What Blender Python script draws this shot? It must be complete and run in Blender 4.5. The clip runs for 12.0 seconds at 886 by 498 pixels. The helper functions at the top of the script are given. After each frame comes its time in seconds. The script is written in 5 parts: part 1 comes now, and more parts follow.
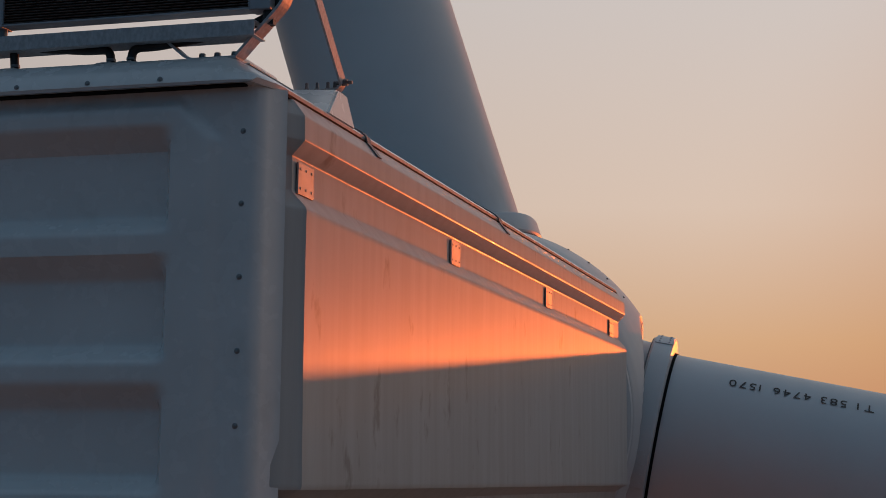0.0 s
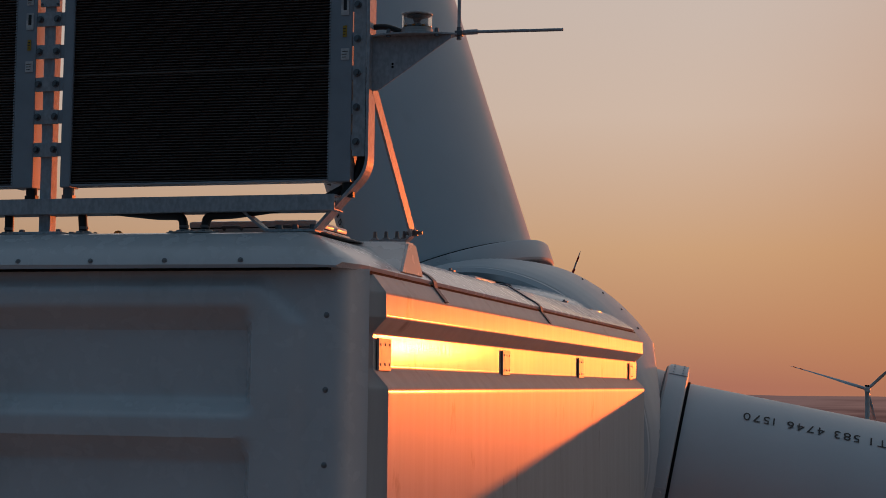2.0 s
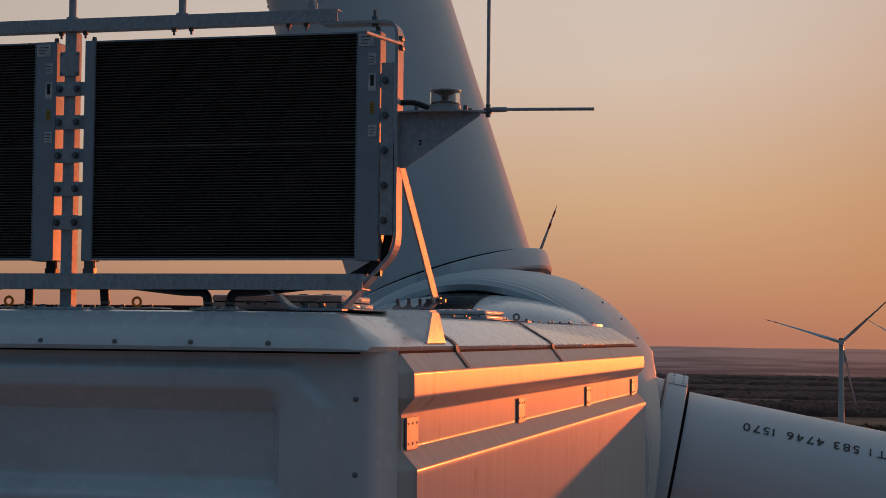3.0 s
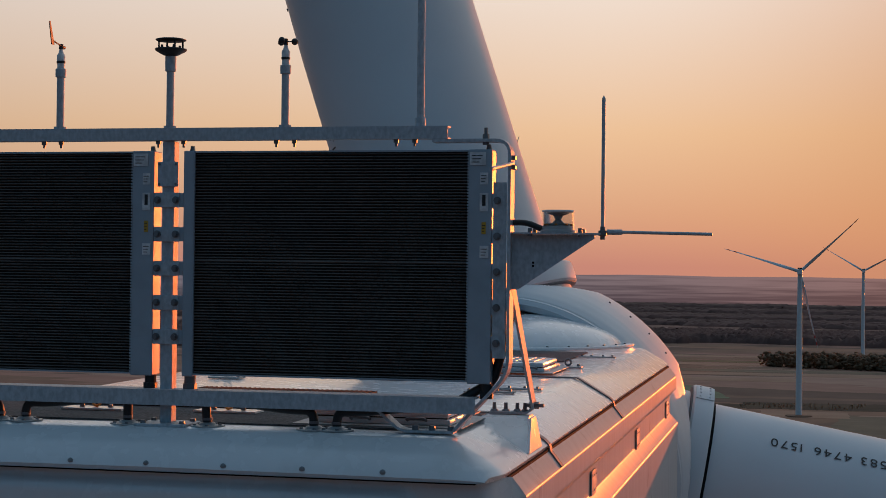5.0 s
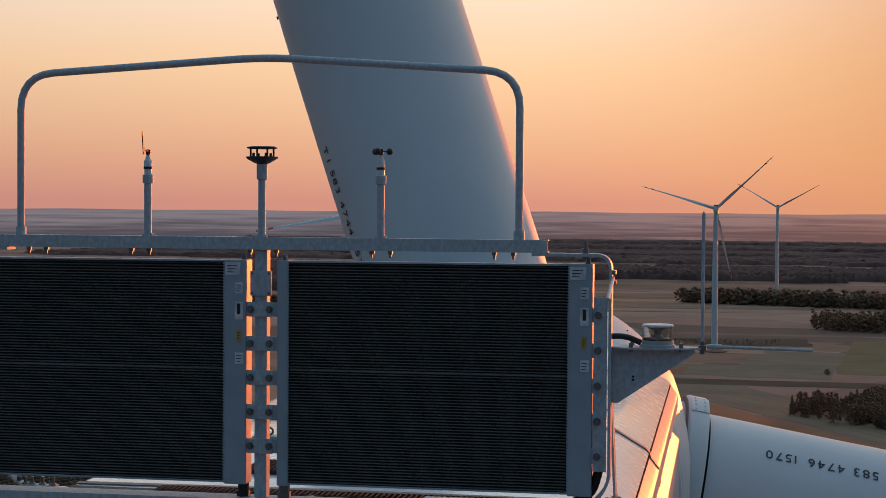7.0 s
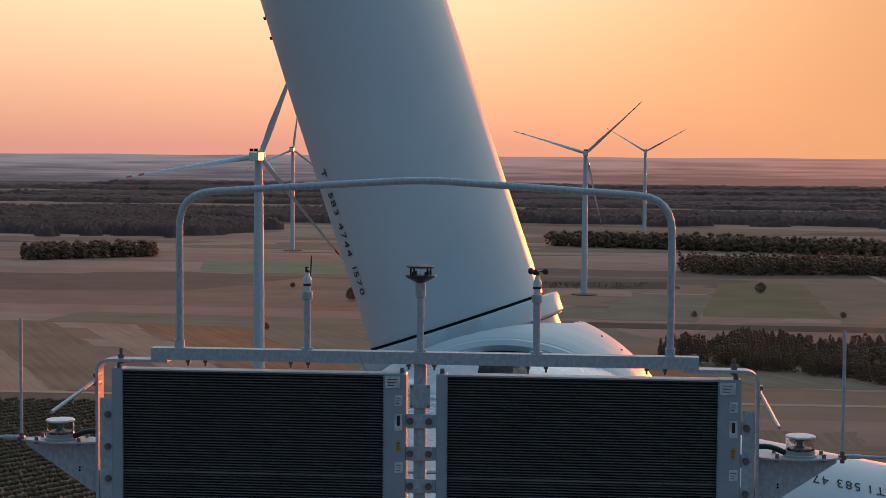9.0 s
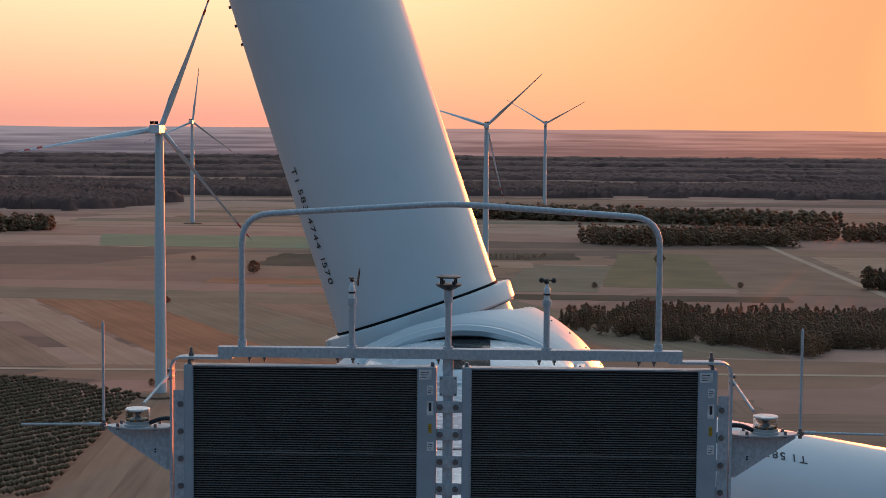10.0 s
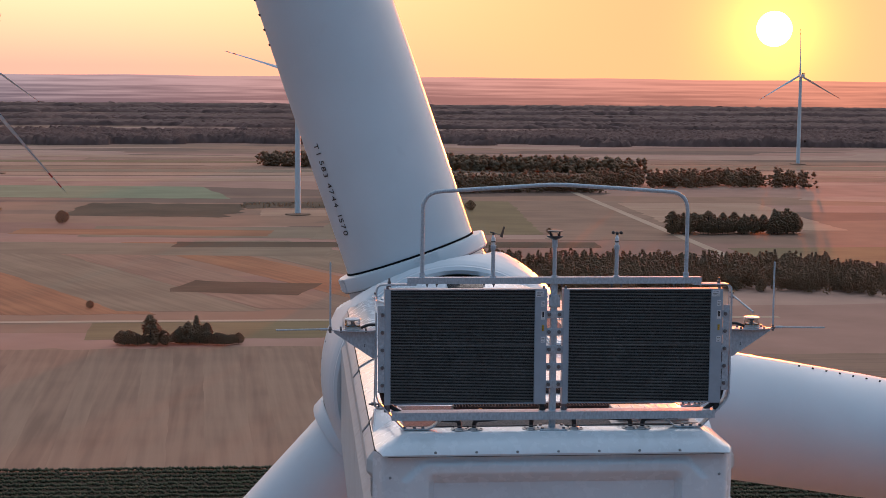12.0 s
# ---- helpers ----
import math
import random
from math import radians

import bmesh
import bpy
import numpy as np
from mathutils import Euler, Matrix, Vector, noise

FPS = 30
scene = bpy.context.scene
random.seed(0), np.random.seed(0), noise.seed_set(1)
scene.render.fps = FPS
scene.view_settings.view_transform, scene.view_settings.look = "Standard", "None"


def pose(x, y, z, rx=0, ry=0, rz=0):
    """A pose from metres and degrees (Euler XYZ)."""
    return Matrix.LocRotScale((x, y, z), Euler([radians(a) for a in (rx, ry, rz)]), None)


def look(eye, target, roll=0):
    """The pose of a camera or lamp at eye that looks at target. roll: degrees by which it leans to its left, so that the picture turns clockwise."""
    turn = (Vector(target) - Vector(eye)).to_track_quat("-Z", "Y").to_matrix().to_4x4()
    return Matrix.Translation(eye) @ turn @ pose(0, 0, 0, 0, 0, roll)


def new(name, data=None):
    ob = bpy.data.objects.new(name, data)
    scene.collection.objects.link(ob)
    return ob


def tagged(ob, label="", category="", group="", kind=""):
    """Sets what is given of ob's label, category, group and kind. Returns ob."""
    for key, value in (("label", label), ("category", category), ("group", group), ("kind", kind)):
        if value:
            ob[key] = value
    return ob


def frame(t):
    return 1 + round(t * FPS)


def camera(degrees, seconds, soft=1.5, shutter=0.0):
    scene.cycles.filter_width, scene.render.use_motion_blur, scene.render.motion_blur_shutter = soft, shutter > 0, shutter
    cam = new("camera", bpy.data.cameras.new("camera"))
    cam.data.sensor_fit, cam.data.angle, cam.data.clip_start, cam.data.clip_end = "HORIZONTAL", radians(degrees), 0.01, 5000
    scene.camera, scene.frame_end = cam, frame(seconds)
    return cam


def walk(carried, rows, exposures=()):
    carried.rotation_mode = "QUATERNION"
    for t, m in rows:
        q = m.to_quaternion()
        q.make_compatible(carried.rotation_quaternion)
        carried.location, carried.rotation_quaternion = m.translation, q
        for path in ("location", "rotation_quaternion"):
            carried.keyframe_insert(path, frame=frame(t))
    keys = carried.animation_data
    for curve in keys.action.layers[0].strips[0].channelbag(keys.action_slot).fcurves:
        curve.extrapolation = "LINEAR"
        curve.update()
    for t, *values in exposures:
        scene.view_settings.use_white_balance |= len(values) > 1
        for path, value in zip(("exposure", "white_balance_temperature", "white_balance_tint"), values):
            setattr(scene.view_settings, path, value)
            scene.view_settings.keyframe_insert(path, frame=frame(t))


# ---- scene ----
cam = camera(29.9, 12.0, soft=0.7)
PATH = [
    (0, (4.575, -7.025, -1.582), (4.021, -5.122, -1.312), 0.7),
    (0.5, (4.423, -7.072, -1.261), (3.878, -5.164, -1.015), 0.7),
    (1, (4.293, -7.127, -0.931), (3.757, -5.213, -0.709), 0.7),
    (1.5, (4.15, -7.189, -0.608), (3.628, -5.268, -0.416), 0.7),
    (2, (4.0, -7.226, -0.305), (3.493, -5.298, -0.144), 0.7),
    (2.5, (3.877, -7.24, 0.006), (3.384, -5.306, 0.137), 0.7),
    (3, (3.742, -7.248, 0.291), (3.263, -5.309, 0.396), 0.6),
    (5, (3.025, -7.33, 1.191), (2.593, -5.378, 1.21), 0.6),
    (5.5, (2.859, -7.357, 1.413), (2.446, -5.4, 1.413), 0.5),
    (6, (2.659, -7.396, 1.617), (2.269, -5.435, 1.597), 0.5),
    (6.5, (2.442, -7.451, 1.818), (2.08, -5.485, 1.779), 0.5),
    (7, (2.186, -7.506, 2.01), (1.852, -5.535, 1.954), 0.4),
    (7.5, (1.847, -7.595, 2.208), (1.543, -5.619, 2.134), 0.4),
    (9.5, (0.527, -8.568, 3.057), (0.405, -6.577, 2.918), 0.4),
    (10, (0.238, -9.568, 3.2), (0.18, -7.575, 3.044), 0.4),
    (10.5, (-0.027, -11.142, 3.295), (-0.009, -9.15, 3.119), 0.4),
    (11, (-0.394, -12.9, 3.415), (-0.3, -10.912, 3.216), 0.6),
    (11.5, (-1.088, -14.236, 3.571), (-0.956, -12.252, 3.362), 0.6),
    (12, (-2.373, -14.943, 3.763), (-2.201, -12.962, 3.546), 0.5),
]
walk(cam, [(t, look(eye, target, roll)) for t, eye, target, roll in PATH],
     exposures=[(0.0, -0.2, 6500, 12), (0.6, -0.5, 6800, 14), (1.6, -0.42, 6750, 14), (3.0, -0.25, 6400, 11), (5.0, 0.2, 6050, 8), (7.0, 0.5, 6100, 6),
                (9.5, 0.88, 6100, 6), (11.0, 1.28, 6450, 15), (12.0, 1.48, 6700, 20)])

# ---- light: a sun just over the horizon, ahead and to the right ----
SUN_AZ, SUN_EL = 16.1, 1.4
SUN_DIR = Vector((math.sin(radians(SUN_AZ)) * math.cos(radians(SUN_EL)),
                  math.cos(radians(SUN_AZ)) * math.cos(radians(SUN_EL)), math.sin(radians(SUN_EL))))
world = bpy.data.worlds.new("dusk_sky")
scene.world = world
world.use_nodes = True
wn, wl = world.node_tree.nodes, world.node_tree.links
sky = wn.new("ShaderNodeTexSky")
sky.sky_type, sky.sun_disc = "NISHITA", False
sky.sun_elevation, sky.sun_rotation = radians(SUN_EL), radians(SUN_AZ)
sky.air_density, sky.dust_density, sky.ozone_density, sky.altitude = 1.0, 1.5, 2.0, 100


def wnode(kind, **values):
    nd = wn.new(kind)
    for k, v in values.items():
        nd.inputs[k].default_value = v
    return nd


def wmix(kind, factor, a, b):
    nd = wn.new("ShaderNodeMix")
    nd.data_type, nd.blend_type, nd.clamp_factor = "RGBA", kind, True
    for key, v in (("Factor", factor), ("A", a), ("B", b)):
        if isinstance(v, (int, float, tuple)):
            nd.inputs[key].default_value = v
        else:
            wl.new(v, nd.inputs[key])
    return nd.outputs["Result"]


def wramp(value, stops):
    nd = wn.new("ShaderNodeValToRGB")
    for i, (p, c) in enumerate(stops):
        el = nd.color_ramp.elements[i] if i < 2 else nd.color_ramp.elements.new(p)
        el.position, el.color = p, (*c, 1)
    wl.new(value, nd.inputs["Fac"])
    return nd.outputs["Color"]


coord = wn.new("ShaderNodeTexCoord")
sep = wn.new("ShaderNodeSeparateXYZ")
wl.new(coord.outputs["Generated"], sep.inputs["Vector"])
dot = wn.new("ShaderNodeVectorMath")
dot.operation = "DOT_PRODUCT"
dot.inputs[1].default_value = SUN_DIR
wl.new(coord.outputs["Generated"], dot.inputs[0])
# dusk colours: warm towards the sun, blue away from it
toward = wramp(sep.outputs["Z"], ((0.0, (0.60, 0.25, 0.185)), (0.03, (0.71, 0.355, 0.215)), (0.08, (0.88, 0.53, 0.30)), (0.16, (0.95, 0.74, 0.59)),
                                  (0.30, (0.86, 0.79, 0.74)), (0.7, (0.60, 0.62, 0.64)), (1.0, (0.40, 0.45, 0.50))))
away = wramp(sep.outputs["Z"], ((0.0, (0.030, 0.080, 0.122)), (0.15, (0.031, 0.098, 0.165)), (0.5, (0.045, 0.135, 0.225)), (1.0, (0.25, 0.33, 0.41))))
blend = wnode("ShaderNodeMapRange", **{"From Min": -0.12, "From Max": 1.0})
blend.interpolation_type = "SMOOTHSTEP"
wl.new(dot.outputs["Value"], blend.inputs["Value"])
dusk = wmix("MIX", blend.outputs["Result"], away, toward)
air = wmix("MULTIPLY", 1.0, sky.outputs["Color"], (0.10, 0.10, 0.10, 1))
base_sky = wmix("MIX", 0.8, air, dusk)
angle = wn.new("ShaderNodeMath")
angle.operation = "ARCCOSINE"
wl.new(dot.outputs["Value"], angle.inputs[0])
near = wnode("ShaderNodeMapRange", **{"From Min": radians(25), "From Max": radians(3)})
near.interpolation_type = "SMOOTHSTEP"
wl.new(angle.outputs["Value"], near.inputs["Value"])
glow1 = wmix("MIX", near.outputs["Result"], base_sky, (0.52, 0.228, 0.098, 1))
close = wnode("ShaderNodeMapRange", **{"From Min": radians(5.5), "From Max": radians(0.3)})
wl.new(angle.outputs["Value"], close.inputs["Value"])
curve = wn.new("ShaderNodeMath")
curve.operation = "POWER"
curve.inputs[1].default_value = 4.0
wl.new(close.outputs["Result"], curve.inputs[0])
glow2 = wmix("ADD", curve.outputs["Value"], glow1, (0.5, 0.34, 0.03, 1))
disc = wnode("ShaderNodeMapRange", **{"From Min": math.cos(radians(0.60)), "From Max": math.cos(radians(0.52))})
wl.new(dot.outputs["Value"], disc.inputs["Value"])
whole = wmix("ADD", disc.outputs["Result"], glow2, (12, 9, 5, 1))
wl.new(whole, wn["Background"].inputs["Color"])
wn["Background"].inputs["Strength"].default_value = 1.0
sun_data = bpy.data.lights.new("sun", "SUN")
sun_data.energy, sun_data.angle, sun_data.color = 2.1, radians(0.6), (1.0, 0.17, 0.025)
sun = new("sun", sun_data)
sun.matrix_world = look((math.sin(radians(16.5)) * 50, math.cos(radians(16.5)) * 50, math.tan(radians(1.4)) * 50), (0, 0, 0))


# ---- materials ----
def material(name, color, rough=0.5, metal=0.0, color2=None, scale=4.0, bump=0.0, bump_scale=60.0, stretch=(1, 1, 1),
             coat=0.0, rough_var=0.1, island=0.0):
    m = bpy.data.materials.new(name)
    m.use_nodes = True
    n, l = m.node_tree.nodes, m.node_tree.links
    b = n["Principled BSDF"]
    tc = n.new("ShaderNodeTexCoord")
    mp = n.new("ShaderNodeMapping")
    mp.inputs["Scale"].default_value = stretch
    l.new(tc.outputs["Object"], mp.inputs["Vector"])
    big = n.new("ShaderNodeTexNoise")
    big.inputs["Scale"].default_value, big.inputs["Detail"].default_value = scale, 6
    fine = n.new("ShaderNodeTexNoise")
    fine.inputs["Scale"].default_value, fine.inputs["Detail"].default_value = bump_scale, 4
    l.new(mp.outputs["Vector"], big.inputs["Vector"])
    l.new(mp.outputs["Vector"], fine.inputs["Vector"])
    ramp = n.new("ShaderNodeMapRange")
    ramp.inputs["From Min"].default_value, ramp.inputs["From Max"].default_value = 0.35, 0.65
    l.new(big.outputs["Fac"], ramp.inputs["Value"])
    mix = n.new("ShaderNodeMix")
    mix.data_type = "RGBA"
    c2 = color2 or tuple(c * 0.82 for c in color)
    mix.inputs["A"].default_value, mix.inputs["B"].default_value = (*color, 1), (*c2, 1)
    l.new(ramp.outputs["Result"], mix.inputs["Factor"])
    out = mix.outputs["Result"]
    if island:
        geo = n.new("ShaderNodeNewGeometry")
        hsv = n.new("ShaderNodeHueSaturation")
        mr = n.new("ShaderNodeMapRange")
        mr.inputs["To Min"].default_value, mr.inputs["To Max"].default_value = 1 - island, 1 + island
        l.new(geo.outputs["Random Per Island"], mr.inputs["Value"])
        l.new(mr.outputs["Result"], hsv.inputs["Value"])
        l.new(out, hsv.inputs["Color"])
        out = hsv.outputs["Color"]
    l.new(out, b.inputs["Base Color"])
    rr = n.new("ShaderNodeMapRange")
    rr.inputs["To Min"].default_value, rr.inputs["To Max"].default_value = max(rough - rough_var, 0.02), min(rough + rough_var, 1)
    l.new(fine.outputs["Fac"], rr.inputs["Value"])
    l.new(rr.outputs["Result"], b.inputs["Roughness"])
    b.inputs["Metallic"].default_value = metal
    b.inputs["Coat Weight"].default_value, b.inputs["Coat Roughness"].default_value = coat, 0.075
    if bump:
        bp = n.new("ShaderNodeBump")
        bp.inputs["Strength"].default_value, bp.inputs["Distance"].default_value = bump, 0.01
        l.new(fine.outputs["Fac"], bp.inputs["Height"])
        l.new(bp.outputs["Normal"], b.inputs["Normal"])
        l.new(bp.outputs["Normal"], b.inputs["Coat Normal"])
    return m


M_SHELL = material("white_gelcoat", (0.74, 0.75, 0.76), 0.26, 0, (0.66, 0.67, 0.68), 1.5, 0.004, 9, coat=0.4)
# Same gelcoat as the roof, greyed to dim the sunlit walls; streaks are wear.
M_SIDE = material("dimmed_weathered_gelcoat", (0.54, 0.53, 0.52), 0.34, 0, (0.49, 0.475, 0.46), 2.2, 0.045, 11, (4.5, 4.5, 0.35), coat=0.09, rough_var=0.10)

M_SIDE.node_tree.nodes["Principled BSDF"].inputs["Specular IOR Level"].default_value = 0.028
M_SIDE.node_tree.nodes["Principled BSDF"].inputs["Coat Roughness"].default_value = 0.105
M_BLADE = material("blade_paint", (0.61, 0.635, 0.655), 0.42, 0, (0.56, 0.585, 0.605), 0.6, 0.006, 20)
M_BLADE.node_tree.nodes["Principled BSDF"].inputs["Specular IOR Level"].default_value = 0.4
M_SEAL = material("black_sealant", (0.012, 0.012, 0.013), 0.85)
M_JOINT = material("grey_joint_strip", (0.16, 0.165, 0.175), 0.6)
M_GALV = material("galvanised_steel", (0.48, 0.515, 0.55), 0.5, 0.12, (0.35, 0.38, 0.41), 60, 0.05, 110, (1, 1, 0.6))
M_GALV.node_tree.nodes["Principled BSDF"].inputs["Specular IOR Level"].default_value = 0.3
M_PLATE = material("steel_plate", (0.45, 0.45, 0.45), 0.5, 0.25, (0.36, 0.36, 0.36), 10, 0.03, 60)
M_BOLT = material("bolt_steel", (0.2, 0.2, 0.21), 0.4, 0.8)
M_FIN = material("radiator_black", (0.008, 0.008, 0.009), 0.6, 0.0, (0.012, 0.011, 0.011), 6)
M_HEADER = material("radiator_grey_paint", (0.34, 0.39, 0.44), 0.45, 0.1, (0.30, 0.345, 0.39), 8, 0.03, 40)
M_RUBBER = material("black_rubber", (0.015, 0.015, 0.016), 0.45)
M_STICKER = material("white_sticker", (0.75, 0.75, 0.75), 0.4, 0, (0.5, 0.5, 0.5), 30)
M_YELLOW = material("yellow_sticker", (0.55, 0.33, 0.02), 0.4)
M_INK = material("black_ink", (0.015, 0.015, 0.018), 0.5)
M_MAT = material("antislip_mat", (0.15, 0.15, 0.155), 0.85, 0, (0.07, 0.07, 0.07), 60, 0.5, 90)
M_GRATE = material("grate_steel", (0.06, 0.057, 0.055), 0.75, 0.1, (0.07, 0.06, 0.06), 20)
for m_dull in (M_MAT, M_GRATE, M_FIN, M_SEAL):
    m_dull.node_tree.nodes["Principled BSDF"].inputs["Specular IOR Level"].default_value = 0.08
M_DARK = material("dark_window", (0.02, 0.022, 0.025), 0.12)
M_ORANGE = material("orange_paint", (0.8, 0.3, 0.03), 0.4)
M_RED = material("red_band_paint", (0.55, 0.03, 0.02), 0.45)
M_BARK = material("bark", (0.06, 0.045, 0.035), 0.9)
# Paler and browner than leaves: haze over the woods is mixed into it.
M_LEAF = material("hazed_foliage", (0.26, 0.185, 0.115), 0.85, 0, (0.30, 0.20, 0.13), 0.06, island=0.3)
# Holds the distance haze in its colour, not only the crowns' own tone.
M_HAZY_LEAF = material("far_woodland", (0.165, 0.095, 0.080), 0.9, 0, (0.12, 0.070, 0.060), 0.012)
M_ORCH = material("orchard_green", (0.12, 0.095, 0.06), 0.9, 0, (0.15, 0.105, 0.07), 0.05, island=0.3)


def let_light_through(m, color, share):
    n, l = m.node_tree.nodes, m.node_tree.links
    tr, mix = n.new("ShaderNodeBsdfTranslucent"), n.new("ShaderNodeMixShader")
    tr.inputs["Color"].default_value = (*color, 1)
    mix.inputs["Fac"].default_value = share
    l.new(n["Principled BSDF"].outputs["BSDF"], mix.inputs[1])
    l.new(tr.outputs["BSDF"], mix.inputs[2])
    l.new(mix.outputs["Shader"], n["Material Output"].inputs["Surface"])
    n["Principled BSDF"].inputs["Specular IOR Level"].default_value = 0.15


let_light_through(M_LEAF, (0.55, 0.27, 0.13), 0.42)
let_light_through(M_HAZY_LEAF, (0.45, 0.22, 0.12), 0.15)
let_light_through(M_ORCH, (0.30, 0.20, 0.10), 0.25)


def glass_material():
    m = bpy.data.materials.new("clear_glass")
    m.use_nodes = True
    b = m.node_tree.nodes["Principled BSDF"]
    b.inputs["Transmission Weight"].default_value = 1
    b.inputs["Roughness"].default_value = 0.04
    b.inputs["IOR"].default_value = 1.2
    return m


M_GLASS = glass_material()


def stained(m, scale, low, high, color, stretch=(1, 1, 1), amount=0.6):
    """Lays scattered smears of dirt with soft edges over a paint."""
    n, l = m.node_tree.nodes, m.node_tree.links
    b = n["Principled BSDF"]
    old = b.inputs["Base Color"].links[0].from_socket
    tc, mp, no, mr, mix = (n.new("ShaderNode" + k) for k in ("TexCoord", "Mapping", "TexNoise", "MapRange", "Mix"))
    mp.inputs["Scale"].default_value = stretch
    no.inputs["Scale"].default_value, no.inputs["Detail"].default_value, no.inputs["Roughness"].default_value = scale, 5, 0.6
    mr.inputs["From Min"].default_value, mr.inputs["From Max"].default_value = low, high
    mr.inputs["To Max"].default_value = amount
    mix.data_type = "RGBA"
    mix.inputs["B"].default_value = (*color, 1)
    l.new(tc.outputs["Object"], mp.inputs["Vector"])
    l.new(mp.outputs["Vector"], no.inputs["Vector"])
    l.new(no.outputs["Fac"], mr.inputs["Value"])
    l.new(mr.outputs["Result"], mix.inputs["Factor"])
    l.new(old, mix.inputs["A"])
    l.new(mix.outputs["Result"], b.inputs["Base Color"])


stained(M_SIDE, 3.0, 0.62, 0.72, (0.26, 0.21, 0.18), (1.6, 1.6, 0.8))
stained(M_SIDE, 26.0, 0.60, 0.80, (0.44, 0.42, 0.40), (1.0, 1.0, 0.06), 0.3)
stained(M_SHELL, 2.2, 0.60, 0.80, (0.52, 0.51, 0.49), (1.0, 1.0, 0.7))
stained(M_BLADE, 1.4, 0.64, 0.80, (0.47, 0.48, 0.48), (1.0, 1.0, 0.4))


# ---- mesh helpers ----
def part(name, bm, mat, parent=None, label="", smooth=False):
    me = bpy.data.meshes.new(name)
    bmesh.ops.recalc_face_normals(bm, faces=bm.faces)
    bm.to_mesh(me)
    bm.free()
    me.materials.append(mat)
    if smooth:
        me.polygons.foreach_set("use_smooth", [True] * len(me.polygons))
        me.set_sharp_from_angle(angle=radians(38))
    ob = new(name, me)
    if parent is not None:
        ob.parent = parent
    if label:
        ob["label"] = label
    return ob


def thing(name, at, label, category, group="", kind=""):
    ob = new(name)
    ob.matrix_basis = Matrix.Translation(at) if not isinstance(at, Matrix) else at
    return tagged(ob, label, category, group, kind)


def box(bm, x0, x1, y0, y1, z0, z1, bevel=0.0, m=None):
    r = bmesh.ops.create_cube(bm, size=1.0)
    mat = Matrix.Translation(((x0 + x1) / 2, (y0 + y1) / 2, (z0 + z1) / 2)) @ Matrix.Diagonal((x1 - x0, y1 - y0, z1 - z0, 1))
    bmesh.ops.transform(bm, matrix=mat, verts=r["verts"])
    vs = r["verts"]
    if bevel:
        es = list({e for v in vs for e in v.link_edges})
        g = bmesh.ops.bevel(bm, geom=es, offset=bevel, segments=2, affect="EDGES", profile=0.6)
        vs = list({v for f in g["faces"] for v in f.verts} | {v for v in vs if v.is_valid})
    if m is not None:
        bmesh.ops.transform(bm, matrix=m, verts=vs)
    return bm


def boxed(x0, x1, y0, y1, z0, z1, bevel=0.0):
    return box(bmesh.new(), x0, x1, y0, y1, z0, z1, bevel)


def cyl(bm, r1, r2, a, b, seg=16, caps=True):
    """A tapered round bar from a to b."""
    a, b = Vector(a), Vector(b)
    d = b - a
    m = Matrix.Translation((a + b) / 2) @ d.to_track_quat("Z", "Y").to_matrix().to_4x4()
    bmesh.ops.create_cone(bm, cap_ends=caps, segments=seg, radius1=r1, radius2=r2, depth=d.length, matrix=m)
    return bm


def lathe(bm, profile, seg=32, axis="Z", m=None):
    """Revolves (radius, height) pairs round an axis."""
    rings = []
    for r, h in profile:
        ring = []
        for i in range(seg):
            a = 2 * math.pi * i / seg
            p = Vector((r * math.cos(a), r * math.sin(a), h))
            if axis == "Y":
                p = Vector((p.x, h, p.y))
            ring.append(bm.verts.new(m @ p if m is not None else p))
        rings.append(ring)
    for a, b in zip(rings, rings[1:]):
        for i in range(seg):
            bm.faces.new((a[i], a[(i + 1) % seg], b[(i + 1) % seg], b[i]))
    for ring, (r, h) in ((rings[0], profile[0]), (rings[-1], profile[-1])):
        if r > 1e-4:
            bm.faces.new(ring)
    return bm


def rounded(points, radius, steps=6):
    """A polyline with its corners rounded."""
    pts = [Vector(p) for p in points]
    out = [pts[0]]
    for a, b, c in zip(pts, pts[1:], pts[2:]):
        u, v = (a - b), (c - b)
        k = min(radius, u.length * 0.49, v.length * 0.49)
        p, q = b + u.normalized() * k, b + v.normalized() * k
        for i in range(steps + 1):
            t = i / steps
            out.append(p * (1 - t) ** 2 + b * 2 * t * (1 - t) + q * t * t)
    out.append(pts[-1])
    return out


def sweep(bm, pts, section, up=Vector((0, 1, 0))):
    """Sweeps a closed section (u, v) along points; v follows up."""
    rings = []
    for i, p in enumerate(pts):
        d = (pts[min(i + 1, len(pts) - 1)] - pts[max(i - 1, 0)]).normalized()
        side = d.cross(up)
        if side.length < 1e-3:
            side = d.cross(Vector((1, 0, 0)))
        side.normalize()
        upv = side.cross(d).normalized()
        rings.append([bm.verts.new(p + side * u + upv * v) for u, v in section])
    n = len(section)
    for a, b in zip(rings, rings[1:]):
        for i in range(n):
            bm.faces.new((a[i], a[(i + 1) % n], b[(i + 1) % n], b[i]))
    bm.faces.new(rings[0])
    bm.faces.new(rings[-1])
    return bm


def tube(bm, points, r, bend=0.08, seg=12):
    sec = [(r * math.cos(2 * math.pi * i / seg), r * math.sin(2 * math.pi * i / seg)) for i in range(seg)]
    return sweep(bm, rounded(points, bend), sec)


